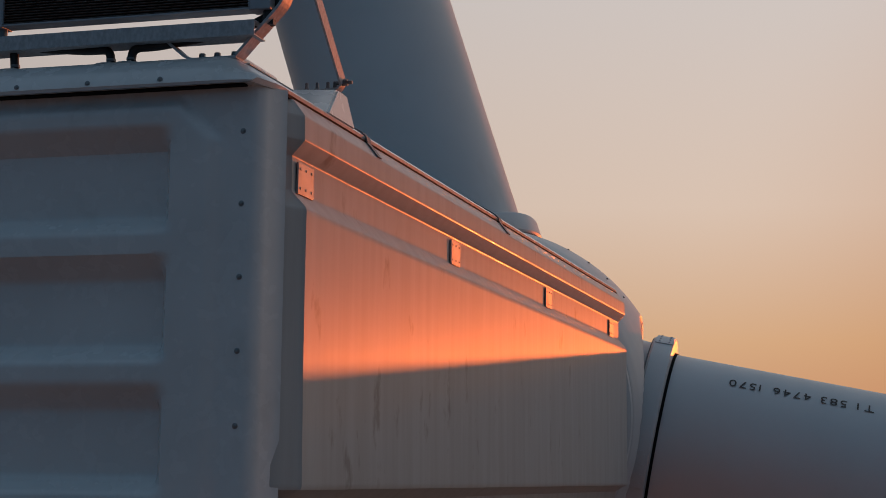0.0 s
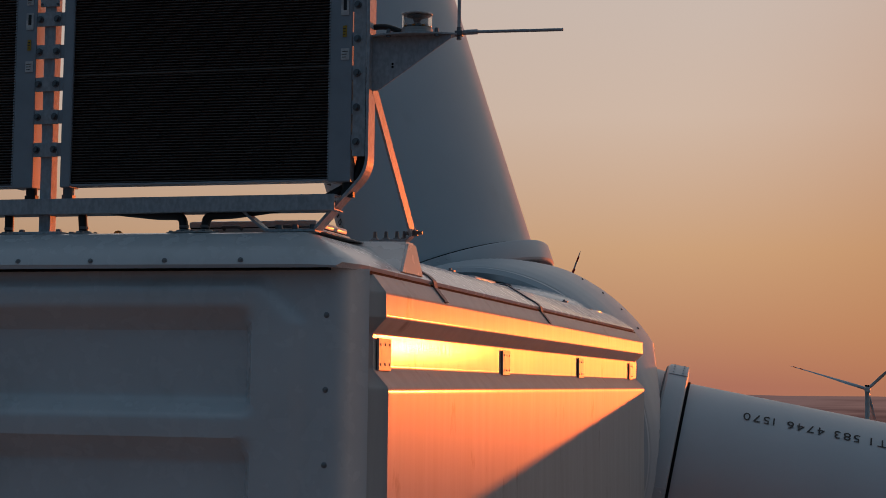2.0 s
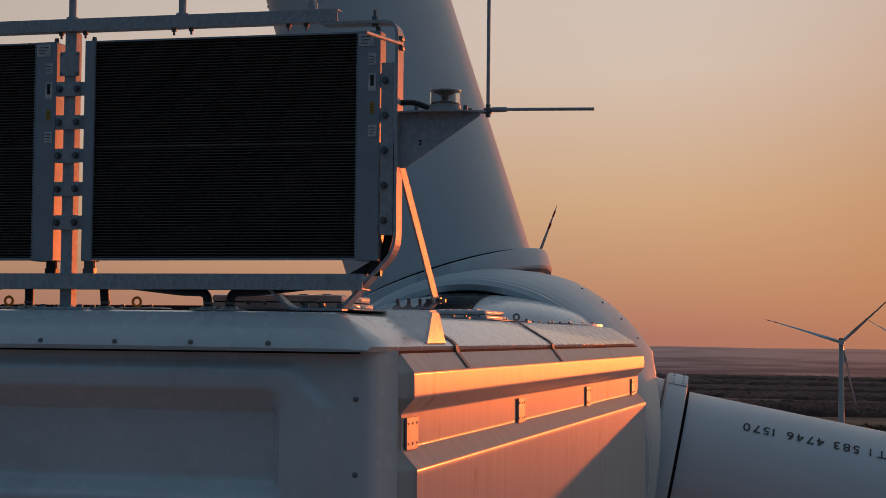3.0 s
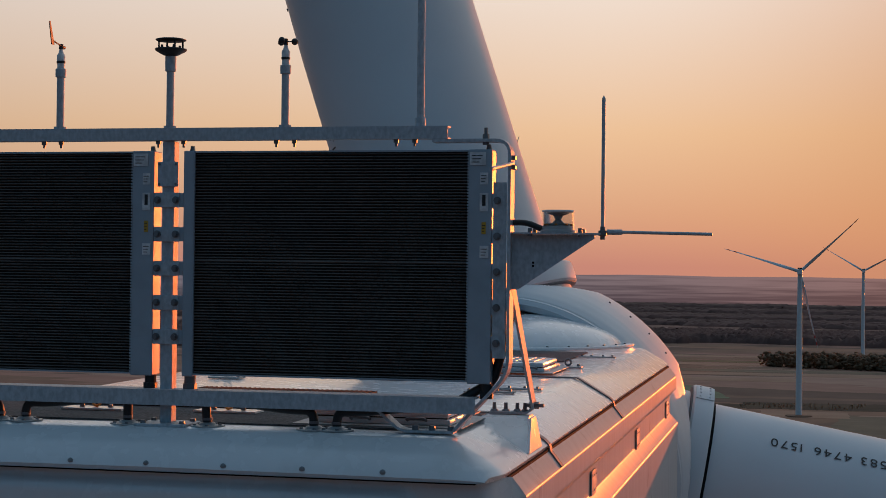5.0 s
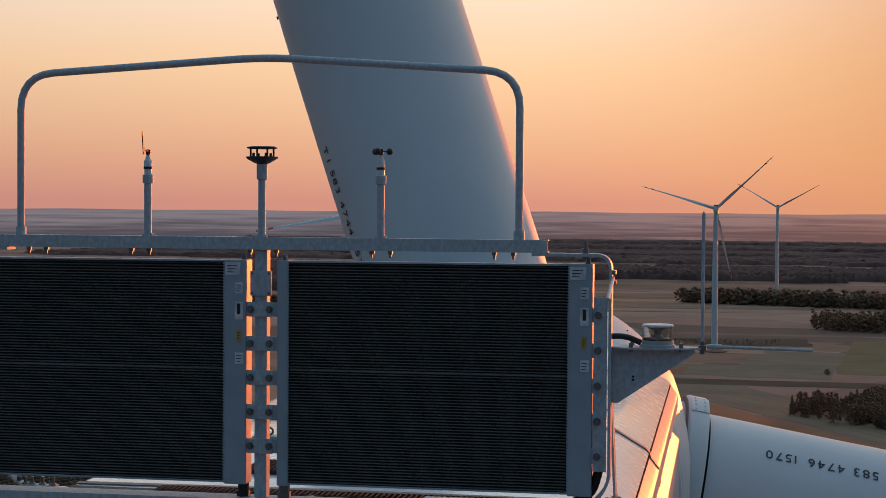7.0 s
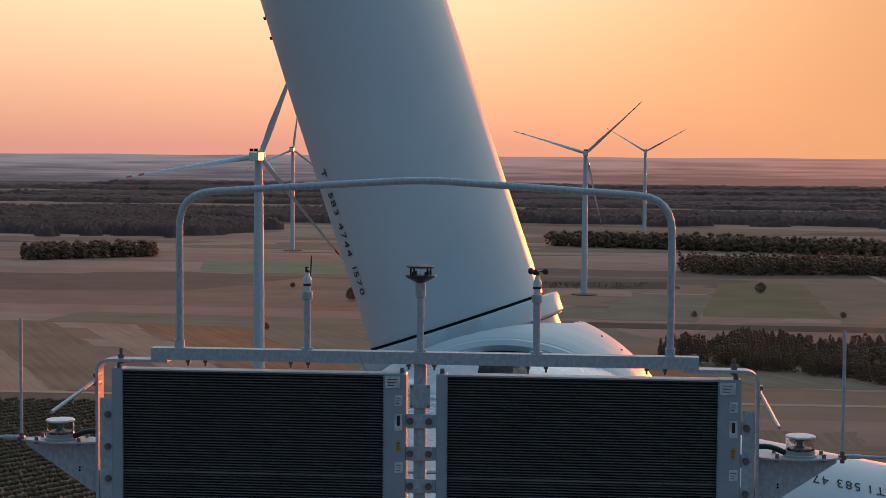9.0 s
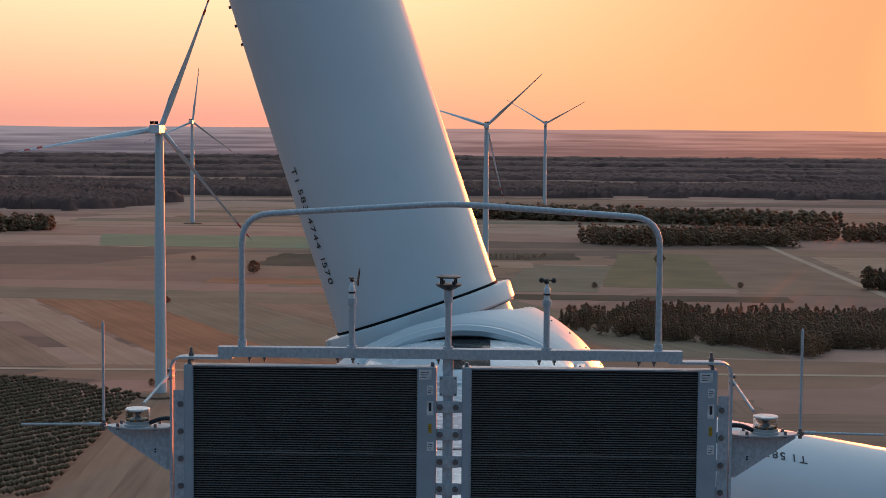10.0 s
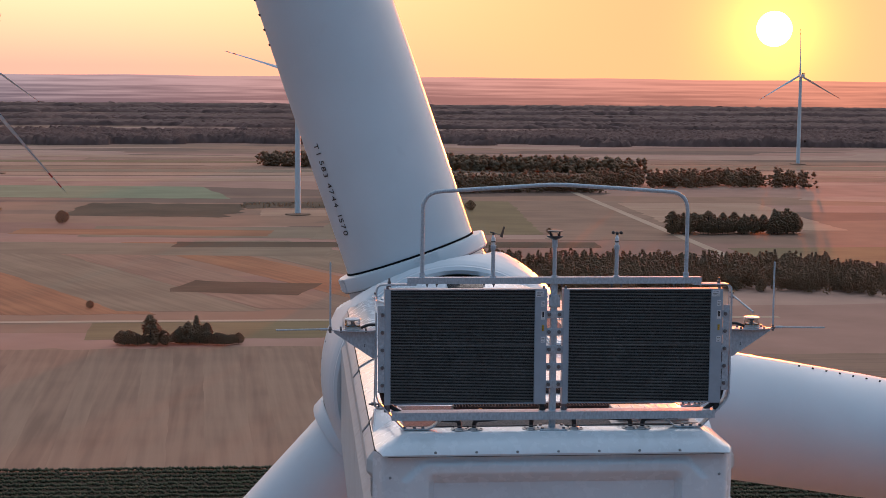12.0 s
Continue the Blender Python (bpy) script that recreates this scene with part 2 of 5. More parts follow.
def bar(bm, points, thick, depth, bend=0.1):
    sec = [(-thick / 2, -depth / 2), (thick / 2, -depth / 2), (thick / 2, depth / 2), (-thick / 2, depth / 2)]
    return sweep(bm, rounded(points, bend), sec)


def extrude_profile(bm, pts, y0, y1):
    """A solid from a closed (x, z) outline between two y."""
    a = [bm.verts.new((x, y0, z)) for x, z in pts]
    b = [bm.verts.new((x, y1, z)) for x, z in pts]
    n = len(pts)
    for i in range(n):
        bm.faces.new((a[i], a[(i + 1) % n], b[(i + 1) % n], b[i]))
    bm.faces.new(a)
    bm.faces.new(b)
    return bm


# ---- the land ----
GROUND = -100.0
# ---- the near wind turbine: nacelle ----
nacelle = thing("nacelle", (0, 0, 0), "white fibreglass wind turbine nacelle with ribbed rear wall and glossy sides", "nacelle")


def smooth_step(a, b, v):
    t = min(max((v - a) / (b - a), 0.0), 1.0)
    return t * t * (3 - 2 * t)


def hull_mesh():
    half = [(0, 0.2), (1.50, 0.2), (1.674, 0.2), (1.677, 0.212), (1.70, 0.184), (1.725, 0.152), (1.7465, 0.124), (1.7495, 0.118), (1.7500, 0.108), (1.7518, 0.014), (1.752, 0.004), (1.750, -0.004), (1.693, -0.066), (1.689, -0.073), (1.6888, -0.08), (1.6889, -0.09), (1.6892, -0.225), (1.6892, -0.236), (1.691, -0.246),
            (1.763, -0.325), (1.7675, -0.335), (1.769, -0.345), (1.7688, -0.365), (1.7681, -0.55), (1.7682, -0.73), (1.7698, -1.06), (1.7732, -1.42), (1.776, -1.63), (1.7755, -1.645), (1.77, -1.66), (1.72, -1.68), (1.66, -1.72), (1.60, -2.2), (1.25, -2.6), (0, -2.7)]
    ring = half + [(-x, z) for x, z in half[-2:0:-1]]
    bm = bmesh.new()
    rows = []
    for y, inset in ((0.10, 0.17), (0.14, 0.11), (0.20, 0.055), (0.27, 0.018), (0.285, 0.0), (0.31, 0.0), (9.06, 0.0), (9.10, 0.0), (9.16, 0.05), (9.20, 0.16)):
        row = []
        for x, z in ring:
            k = (abs(x) - inset) / max(abs(x), 0.001) if abs(x) > 0.3 else 1
            row.append(bm.verts.new((x * k, y, z + (inset * 0.4 if z < -2.1 else 0))))
        rows.append(row)
    n = len(ring)
    for a, b in zip(rows, rows[1:]):
        for i in range(n):
            bm.faces.new((a[i], a[(i + 1) % n], b[(i + 1) % n], b[i]))
    bm.faces.new(rows[0])
    bm.faces.new(rows[-1])
    return bm


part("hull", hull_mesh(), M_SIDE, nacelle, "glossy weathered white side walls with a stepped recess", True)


def rear_mesh():
    bm = bmesh.new()
    nx, nz = 120, 170
    rows = []
    for j in range(nz + 1):
        z = 0.222 - j * (2.75 / nz)
        row = []
        for i in range(nx + 1):
            x = -1.70 + 3.40 * i / nx
            a = abs(x)
            y = 0.02 + 0.16 * smooth_step(1.58, 1.70, a) ** 1.5
            edge = max(a - 1.40, z - 0.13, (a + z) - 1.36)
            y -= 0.035 * smooth_step(0.05, -0.02, edge)
            y += 0.012 * smooth_step(0.012, 0.0, abs(a - 1.545))
            for k in range(5):
                top = 0.02 - 0.61 * k
                d = min(max((top + 0.02 - z) / 0.11, 0.0), 1.0) * smooth_step(top - 0.50, top - 0.40, z) * smooth_step(1.20, 1.13, a)
                y += 0.10 * d
            row.append(bm.verts.new((x, y, z)))
        rows.append(row)
    for a, b in zip(rows, rows[1:]):
        for i in range(nx):
            bm.faces.new((a[i], a[i + 1], b[i + 1], b[i]))
    return bm


rear = part("rear_wall", rear_mesh(), M_SHELL, nacelle, "white rear wall with four wide pressed recesses", True)


def cover_mesh():
    bm = bmesh.new()
    rows = []
    spec = ((-0.062, 0.222, 1.515, 1.612), (-0.066, 0.229, 1.51, 1.605), (-0.035, 0.30, 1.47, 1.62), (0.10, 0.385, 1.43, 1.655), (0.16, 0.398, 1.425, 1.665),
            (9.0, 0.398, 1.425, 1.665), (9.13, 0.36, 1.40, 1.65), (9.17, 0.24, 1.36, 1.62))
    for y, top, xr, xe in spec:
        half = [(0, top + 0.006), (xr - 0.03, top), (xr + 0.03, top - min(0.018, (top - 0.215) * 0.2)), (xe - 0.012, min(0.262, top - 0.004)), (xe + 0.012, min(0.24, top - 0.007)), (xe, 0.215)]
        row = [(x, z) for x, z in half] + [(-x, z) for x, z in half[-1:0:-1]]
        rows.append([bm.verts.new((x, y, z)) for x, z in row])
    n = len(rows[0])
    for a, b in zip(rows, rows[1:]):
        for i in range(n):
            bm.faces.new((a[i], a[(i + 1) % n], b[(i + 1) % n], b[i]))
    bm.faces.new(rows[0])
    bm.faces.new(rows[-1])
    return bm


cover = part("roof_cover", cover_mesh(), M_SHELL, nacelle, "white roof cover with chamfered edges", True)
bm = bmesh.new()
for s in (-1, 1):
    box(bm, min(s * 1.60, s * 1.681), max(s * 1.60, s * 1.681), 0.2, 9.08, 0.203, 0.219)
box(bm, -1.57, 1.57, -0.045, 0.0, 0.206, 0.218)
part("roof_seal", bm, M_SEAL, nacelle, "black sealing strip under the roof cover")


def roof_joint(y):
    bm = bmesh.new()
    half = [(1.425, 0.403), (1.458, 0.385), (1.655, 0.268), (1.680, 0.243), (1.690, 0.206), (1.752, 0.127)]
    pts = [(-x, z) for x, z in half[::-1]] + [(0, 0.409)] + half
    sec = [(-0.004, -0.034), (0.003, -0.034), (0.003, 0.034), (-0.004, 0.034)]
    sweep(bm, [Vector((x, y, z)) for x, z in pts], sec)
    return part("roof_joint", bm, M_JOINT, nacelle, "dark joint across the roof")


roof_joint(1.42)
roof_joint(4.35)


def screw_mesh():
    bm = bmesh.new()
    lathe(bm, [(0.014, 0.0), (0.014, 0.003), (0.0085, 0.004), (0.008, 0.010), (0.0, 0.011)], 12, "Y", Matrix.Rotation(math.pi, 4, "Z"))
    return bm


M_SCREW = material("screw_steel", (0.30, 0.31, 0.32), 0.4, 0.5)
first_screw = part("screw", screw_mesh(), M_SCREW, nacelle)
screws = [(-1.545 * s, 0.022, -0.343 * k) for s in (-1, 1) for k in range(7)]
screws += [(0.007 + 0.38 * k, -0.058, 0.25) for k in range(-3, 4)]
first_screw.matrix_basis = Matrix.Translation(screws[0])
for p in screws[1:]:
    o = first_screw.copy()
    scene.collection.objects.link(o)
    o.matrix_basis = Matrix.Translation(p)


def hinge_mesh():
    bm = bmesh.new()
    box(bm, -0.010, 0.0, 0, 0.21, -0.155, 0, 0.002)
    for y in (0.03, 0.105, 0.18):
        for z in (-0.03, -0.125):
            cyl(bm, 0.007, 0.006, (0, y, z), (0.004, y, z), 8)
    return bm


hinge = part("hinge_plate", hinge_mesh(), M_PLATE, nacelle, "bolted pale metal hinge plate")
hinge.matrix_basis = Matrix.Translation((1.705, 0.33, -0.095))
for s, y in ((1, 3.03), (1, 5.78), (1, 8.54), (-1, 0.33), (-1, 3.03), (-1, 5.78), (-1, 8.54)):
    o = hinge.copy()
    scene.collection.objects.link(o)
    o.matrix_basis = Matrix.Translation((s * 1.705, y, -0.095)) @ Matrix.Diagonal((s, 1, 1, 1))


def strut_pad(s):
    """The moulded pad on the roof edge under a cooler strut."""
    bm = bmesh.new()
    base = [(1.33, 0.78, 0.39), (1.33, 1.30, 0.39), (1.672, 1.24, 0.243), (1.672, 0.80, 0.243)]
    top = [(1.40, 0.98, 0.425), (1.40, 1.17, 0.425), (1.645, 1.17, 0.425), (1.645, 1.02, 0.425)]
    a = [bm.verts.new((s * x, y, z)) for x, y, z in base]
    b = [bm.verts.new((s * x, y, z)) for x, y, z in top]
    for i in range(4):
        bm.faces.new((a[i], a[(i + 1) % 4], b[(i + 1) % 4], b[i]))
    bm.faces.new(b)
    bm.faces.new(a)
    bmesh.ops.bevel(bm, geom=list(bm.edges), offset=0.012, segments=2, affect="EDGES")
    pad = part("strut_pad", bm, M_SHELL, nacelle, "moulded white pad", True)
    for x in (1.44, 1.50, 1.56, 1.60):
        bm = cyl(bmesh.new(), 0.024, 0.016, (s * x, 1.10, 0.442), (s * x, 1.10, 0.452), 6)
        part("pad_bolt", cyl(bm, 0.011, 0.009, (s * x, 1.10, 0.45), (s * x, 1.10, 0.485), 8), M_BOLT, pad)


strut_pad(1)
strut_pad(-1)

# roof front: hood with a dark window, under the spinner's rim
bm = bmesh.new()
bmesh.ops.create_uvsphere(bm, u_segments=48, v_segments=24, radius=1.0)
bmesh.ops.transform(bm, matrix=Matrix.Translation((0, 9.25, 0.36)) @ Matrix.Diagonal((1.22, 1.35, 0.36, 1)), verts=bm.verts)
bmesh.ops.bisect_plane(bm, geom=list(bm.verts) + list(bm.edges) + list(bm.faces), plane_co=(0, 0, 0.37), plane_no=(0, 0, -1), clear_outer=True)
part("front_hood", bm, M_SHELL, nacelle, "domed white hood on the roof front", True)
bm = bmesh.new()
arc = [Vector((1.27 * math.sin(radians(a)), 9.25 - 1.41 * math.cos(radians(a)), 0.418)) for a in range(-90, 91, 5)]
sweep(bm, arc, [(-0.05, -0.014), (0.05, -0.014), (0.05, 0.004), (0.04, 0.012), (-0.04, 0.012), (-0.05, 0.004)], Vector((0, 0, 1)))
lip = part("hood_lip", bm, M_SHELL, nacelle, "raised flange along the foot of the hood")
for p in arc[2:-2:2]:
    part("lip_bolt", cyl(bmesh.new(), 0.013, 0.011, p + Vector((0, 0, 0.01)), p + Vector((0, 0, 0.024)), 6), M_BOLT, lip)
bm = bmesh.new()
grid = []
for k in range(9):
    y = 8.06 + k * 0.13
    grid.append([bm.verts.new((x, y, 0.375 + 0.36 * math.sqrt(max(1 - (x / 1.22) ** 2 - ((y - 9.25) / 1.35) ** 2, 0.0)))) for x in (-0.27, -0.1, 0.08, 0.24)])
faces = [bm.faces.new((a[i], a[i + 1], b[i + 1], b[i])) for a, b in zip(grid, grid[1:]) for i in range(3)]
bmesh.ops.solidify(bm, geom=faces, thickness=0.012)
part("hood_window", bm, M_DARK, nacelle, "dark tinted window")


def loose(name, bm, mat, label, category, group="", smooth=False):
    return tagged(part(name, bm, mat, None, "", smooth), label, category, group)


# roof mats, grates, hatch and lifting lugs
loose("antislip_mat", boxed(-1.40, 1.36, 0.34, 1.28, 0.404, 0.412, 0.003), M_MAT, "dark gritty anti-slip mat on the white roof", "mat")
loose("antislip_mat", boxed(0.0, 1.06, 6.2, 7.7, 0.404, 0.412, 0.003), M_MAT, "dark anti-slip mat near the front of the roof", "mat")


def grate(x0, x1, y0, y1, z):
    g = thing("walkway_grate", ((x0 + x1) / 2, y0, z), "brown toothed steel grating strip on the roof", "grate")
    frame_bm = bmesh.new()
    w, d = (x1 - x0) / 2, y1 - y0
    for a, b in ((-w, -w + 0.01), (w - 0.01, w)):
        box(frame_bm, a, b, 0, d, 0, 0.026)
    for a, b in ((0, 0.01), (d - 0.01, d)):
        box(frame_bm, -w, w, a, b, 0, 0.026)
    part("grate_frame", frame_bm, M_GRATE, g)
    bm = bmesh.new()
    n = int(w * 2 / 0.03)
    for i in range(1, n):
        x = -w + i * 2 * w / n
        box(bm, x - 0.003, x + 0.003, 0.01, d - 0.01, 0.004, 0.030)
    for j in range(1, 5):
        box(bm, -w, w, j * d / 5 - 0.002, j * d / 5 + 0.002, 0.008, 0.024)
    tagged(part("bar_grid", bm, M_GRATE, g), kind="stuff")


grate(-0.86, 1.12, 1.08, 1.24, 0.413)
grate(-0.60, 0.50, 1.9, 2.3, 0.404)


def hatch(x, y, w, d):
    h = thing("roof_hatch", (x, y, 0.412), "low white roof hatch with stepped rounded lid", "hatch")
    part("hatch_plate", boxed(-w / 2 - 0.07, w / 2 + 0.07, -d / 2 - 0.07, d / 2 + 0.07, 0, 0.006, 0.002), M_PLATE, h)
    part("hatch_curb", boxed(-w / 2, w / 2, -d / 2, d / 2, 0.006, 0.036, 0.012), M_SHELL, h, "", True)
    lid = part("hatch_lid", boxed(-w / 2 + 0.012, w / 2 - 0.012, -d / 2 + 0.012, d / 2 - 0.012, 0.039, 0.074, 0.016), M_SHELL, h, "", True)
    part("lid_seal", boxed(-w / 2 + 0.02, w / 2 - 0.02, -d / 2 + 0.02, d / 2 - 0.02, 0.035, 0.041), M_SEAL, lid, "dark rubber seal under the lid")
    for k in range(5):
        x = -w / 2 + 0.11 + k * (w - 0.22) / 4
        part("lid_rib", boxed(x - 0.022, x + 0.022, -d / 2 + 0.07, d / 2 - 0.07, 0.074, 0.080, 0.002), M_SHELL, lid, "", True)
    for s in (-1, 1):
        part("hatch_handle", tube(bmesh.new(), [(s * w * 0.2, -d / 2, 0.03), (s * w * 0.2, -d / 2 - 0.03, 0.04), (s * w * 0.2 + 0.09, -d / 2 - 0.03, 0.04), (s * w * 0.2 + 0.09, -d / 2, 0.03)], 0.008, 0.02), M_BOLT, h)


hatch(1.0, 0.70, 0.70, 0.52)
hatch(0.90, 4.95, 0.5, 0.7)


def lug(x, y, mat, label, z=0.404, half=0.11):
    g = thing("lifting_lug", (x, y, z), label, "lifting lug", "roof lifting lugs")
    part("lug_base", boxed(-half, half, -0.07, 0.07, 0, 0.012, 0.003), M_PLATE if half < 0.15 else M_SHELL, g)
    bm = bmesh.new()
    pts = [(0.023 * math.cos(a), 0, 0.042 + 0.023 * math.sin(a)) for a in [2 * math.pi * i / 20 for i in range(21)]]
    sec = [(0.0075 * math.cos(2 * math.pi * i / 8), 0.0075 * math.sin(2 * math.pi * i / 8)) for i in range(8)]
    sweep(bm, [Vector(p) for p in pts], sec)
    part("lug_ring", bm, mat, g, "", True)
    for sx in (-0.08, 0.08):
        part("bolt", cyl(bmesh.new(), 0.014, 0.012, (sx, 0, 0.012), (sx, 0, 0.028), 6), M_BOLT, g)


lug(1.20, 5.45, M_BOLT, "black ring lifting lug on a bolted plate")
lug(-0.63, 0.80, M_ORANGE, "orange ring lifting lug on a wide bolted white plate", 0.413, 0.17)
lug(0.08, 0.86, M_ORANGE, "orange ring lifting lug on a wide bolted white plate", 0.413, 0.17)
lug(-0.85, 3.4, M_BOLT, "black ring lifting lug on a bolted plate")
for x, y in ((1.24, 6.93), (1.22, 3.04), (1.10, 2.74), (0.2, 3.6)):
    g = thing("rail_bracket", (x, y, 0.404), "small bolted metal bracket strip on the roof", "bracket", "roof brackets")
    part("strip", boxed(-0.16, 0.16, -0.03, 0.03, 0, 0.012, 0.003), M_PLATE, g)
    for sx in (-0.13, -0.05, 0.05, 0.13):
        part("bolt", cyl(bmesh.new(), 0.011, 0.009, (sx, 0, 0.012), (sx, 0, 0.024), 6), M_BOLT, g)

# tower under the nacelle
tower = thing("turbine_tower", (0, 3.0, GROUND), "tall tapered white steel wind turbine tower", "tower")
part("tower_shaft", lathe(bmesh.new(), [(2.1, 0.0), (2.0, 20), (1.75, 60), (1.3, 97.32)], 40), M_BLADE, tower, "", True)
part("tower_base", lathe(bmesh.new(), [(5.0, -0.5), (5.0, 0.3), (2.6, 0.45)], 32), material("concrete", (0.35, 0.34, 0.32), 0.9), tower, "concrete foundation ring")


# ---- rotor ----
def blade_mesh(seg=40):
    """A working blade along +z from its root; the flat side faces -y, the trailing edge is -x."""
    stations = [(0.0, 1.05, 1.05, 0.0), (1.5, 1.055, 1.05, 0.0), (3.0, 1.11, 1.03, 0.02), (5.0, 1.24, 0.95, 0.06), (7.5, 1.45, 0.78, 0.15),
                (10.5, 1.62, 0.58, 0.25), (14, 1.52, 0.42, 0.25), (20, 1.22, 0.29, 0.2), (30, 0.86, 0.17, 0.1), (42, 0.55, 0.09, 0.04), (50, 0.33, 0.05, 0.0), (52.6, 0.10, 0.02, 0.0)]
    bm = bmesh.new()
    rings = []
    for z, hx, hy, off in stations:
        sharp = smooth_step(2.0, 12.0, z)
        ring = []
        for i in range(seg):
            a = 2 * math.pi * i / seg
            c, s = math.cos(a), math.sin(a)
            thin = 1 - sharp * 0.85 * smooth_step(0.2, 1.0, -c)
            ring.append(bm.verts.new((c * hx - off, s * hy * thin + 0.0006 * z * z, z)))
        rings.append(ring)
    return skin(bm, rings)


def skin(bm, rings):
    n = len(rings[0])
    for a, b in zip(rings, rings[1:]):
        for i in range(n):
            bm.faces.new((a[i], a[(i + 1) % n], b[(i + 1) % n], b[i]))
    bm.faces.new(rings[0])
    bm.faces.new(rings[-1])
    return bm


def feathered_blade_mesh(seg=64):
    """The near blade, turned out of the wind: a round root, its chord growing forwards (+y) to a thin trailing edge."""
    stations = [(0.0, 1.02, 1.02, 0.0), (1.5, 1.02, 1.02, 0.0), (3.0, 1.02, 1.07, 0.03), (5.0, 1.005, 1.20, 0.14), (7.5, 0.93, 1.42, 0.32),
                (10.5, 0.76, 1.62, 0.5), (14, 0.56, 1.55, 0.45), (20, 0.36, 1.25, 0.35), (30, 0.2, 0.88, 0.2), (42, 0.1, 0.56, 0.1), (50, 0.05, 0.33, 0.0), (52.6, 0.02, 0.10, 0.0)]
    bm = bmesh.new()
    rings = []
    for z, hx, hy, off in stations:
        sharp = smooth_step(2.0, 12.0, z)
        ring = []
        for i in range(seg):
            a = 2 * math.pi * i / seg
            c, s = math.cos(a), math.sin(a)
            thin = 1 - sharp * 0.85 * smooth_step(0.2, 1.0, s)
            ring.append(bm.verts.new((c * hx * thin, s * hy + off, z)))
        rings.append(ring)
    return skin(bm, rings)


HUB = Vector((-0.04, 10.55, -0.92))
ROTOR_LEAN = 19.0
TILT, CONE = 2.0, 5.3
ROOT = 1.934
rotor = thing("rotor", Matrix.Translation(HUB) @ Matrix.Rotation(radians(TILT), 4, "X"), "white three-bladed rotor with rounded spinner, standing still", "rotor")
BLADE_TURNS = [Matrix.Rotation(radians(-ROTOR_LEAN + 120 * k), 4, "Y") @ Matrix.Rotation(radians(-CONE), 4, "X") for k in range(3)]
BLADE_DIRS = [m @ Vector((0, 0, 1)) for m in BLADE_TURNS]


def off_blades(p):
    """How far a point of the hub lies from the nearest blade axis."""
    return min((p - d * p.dot(d)).length if p.dot(d) > 0 else 9.0 for d in BLADE_DIRS)


def spinner_mesh():
    """A round nose shell, dished where the three blade necks come out, with a moulded lip round each dish."""
    prof = [(-1.30, 1.74), (-1.34, 1.79), (-1.30, 1.85), (-1.18, 1.90), (-1.0, 1.945), (-0.85, 1.97), (-0.7, 1.985), (-0.55, 2.0), (-0.4, 2.008), (-0.25, 2.012), (-0.1, 2.01), (0.05, 2.005), (0.2, 1.995),
            (0.35, 1.975), (0.5, 1.945), (0.65, 1.90), (0.8, 1.84), (0.95, 1.765), (1.1, 1.675), (1.25, 1.565), (1.4, 1.43), (1.55, 1.265), (1.7, 1.055), (1.85, 0.76), (1.95, 0.45), (2.0, 0.1)]
    bm = bmesh.new()
    seg = 360
    rows = []
    fine = [(a[0] + (b[0] - a[0]) * k / 4, a[1] + (b[1] - a[1]) * k / 4) for a, b in zip(prof, prof[1:]) for k in range(4)] + prof[-1:]
    for y, r in fine:
        row = []
        for i in range(seg):
            a = 2 * math.pi * i / seg
            p = Vector((r * math.cos(a), y, r * math.sin(a)))
            away = off_blades(p)
            dip = smooth_step(1.36, 1.20, away) * smooth_step(-1.26, -1.02, y)
            rr = r * (1 - dip) + min(r, 1.46) * dip
            row.append(bm.verts.new((rr * math.cos(a), y, rr * math.sin(a))))
        rows.append(row)
    for a, b in zip(rows, rows[1:]):
        for i in range(seg):
            bm.faces.new((a[i], a[(i + 1) % seg], b[(i + 1) % seg], b[i]))
    bm.faces.new(rows[-1])
    return bm


spinner = part("spinner", spinner_mesh(), M_BLADE, rotor, "rounded white spinner shell", True)
part("spinner_rim", lathe(bmesh.new(), [(1.80, -1.27), (1.845, -1.31), (1.84, -1.37), (1.79, -1.41), (1.73, -1.39), (1.70, -1.30), (1.70, -1.2)], 120, "Y"), M_BLADE, spinner, "thick rounded rear rim", True)
part("rim_seal", lathe(bmesh.new(), [(1.718, -1.385), (1.685, -1.385), (1.685, -1.24), (1.718, -1.24)], 120, "Y"), M_SEAL, spinner, "black inner edge of the rim")
bm = bmesh.new()
for i in range(48):
    a = 2 * math.pi * i / 48
    if off_blades(Vector((2.0 * math.cos(a), -0.35, 2.0 * math.sin(a)))) < 1.42:
        continue
    cyl(bm, 0.013, 0.010, (2.006 * math.cos(a), -0.35, 2.006 * math.sin(a)), (2.022 * math.cos(a), -0.35, 2.022 * math.sin(a)), 8)
tagged(part("screw_ring", bm, M_BOLT, spinner), kind="stuff")


def lettering(text, parent, at, size):
    """Stencilled characters one after another along the local x, each a part of its own."""
    shift = 0.0
    for sign in text:
        if sign == " ":
            shift += 0.42 * size
            continue
        cu = bpy.data.curves.new("text", "FONT")
        cu.body, cu.size, cu.align_x, cu.align_y, cu.extrude = sign, size, "LEFT", "CENTER", 0.001
        ob = bpy.data.objects.new("text", cu)
        scene.collection.objects.link(ob)
        me = bpy.data.meshes.new_from_object(ob.evaluated_get(bpy.context.evaluated_depsgraph_get()))
        bpy.data.objects.remove(ob)
        me.materials.clear()
        me.materials.append(M_INK)
        t = new("lettering", me)
        t.parent = parent
        t.matrix_basis = at @ Matrix.Translation((shift, 0, 0))
        t["label"] = "black stencilled lettering"
        shift += max(v.co.x for v in me.vertices) + 0.15 * size


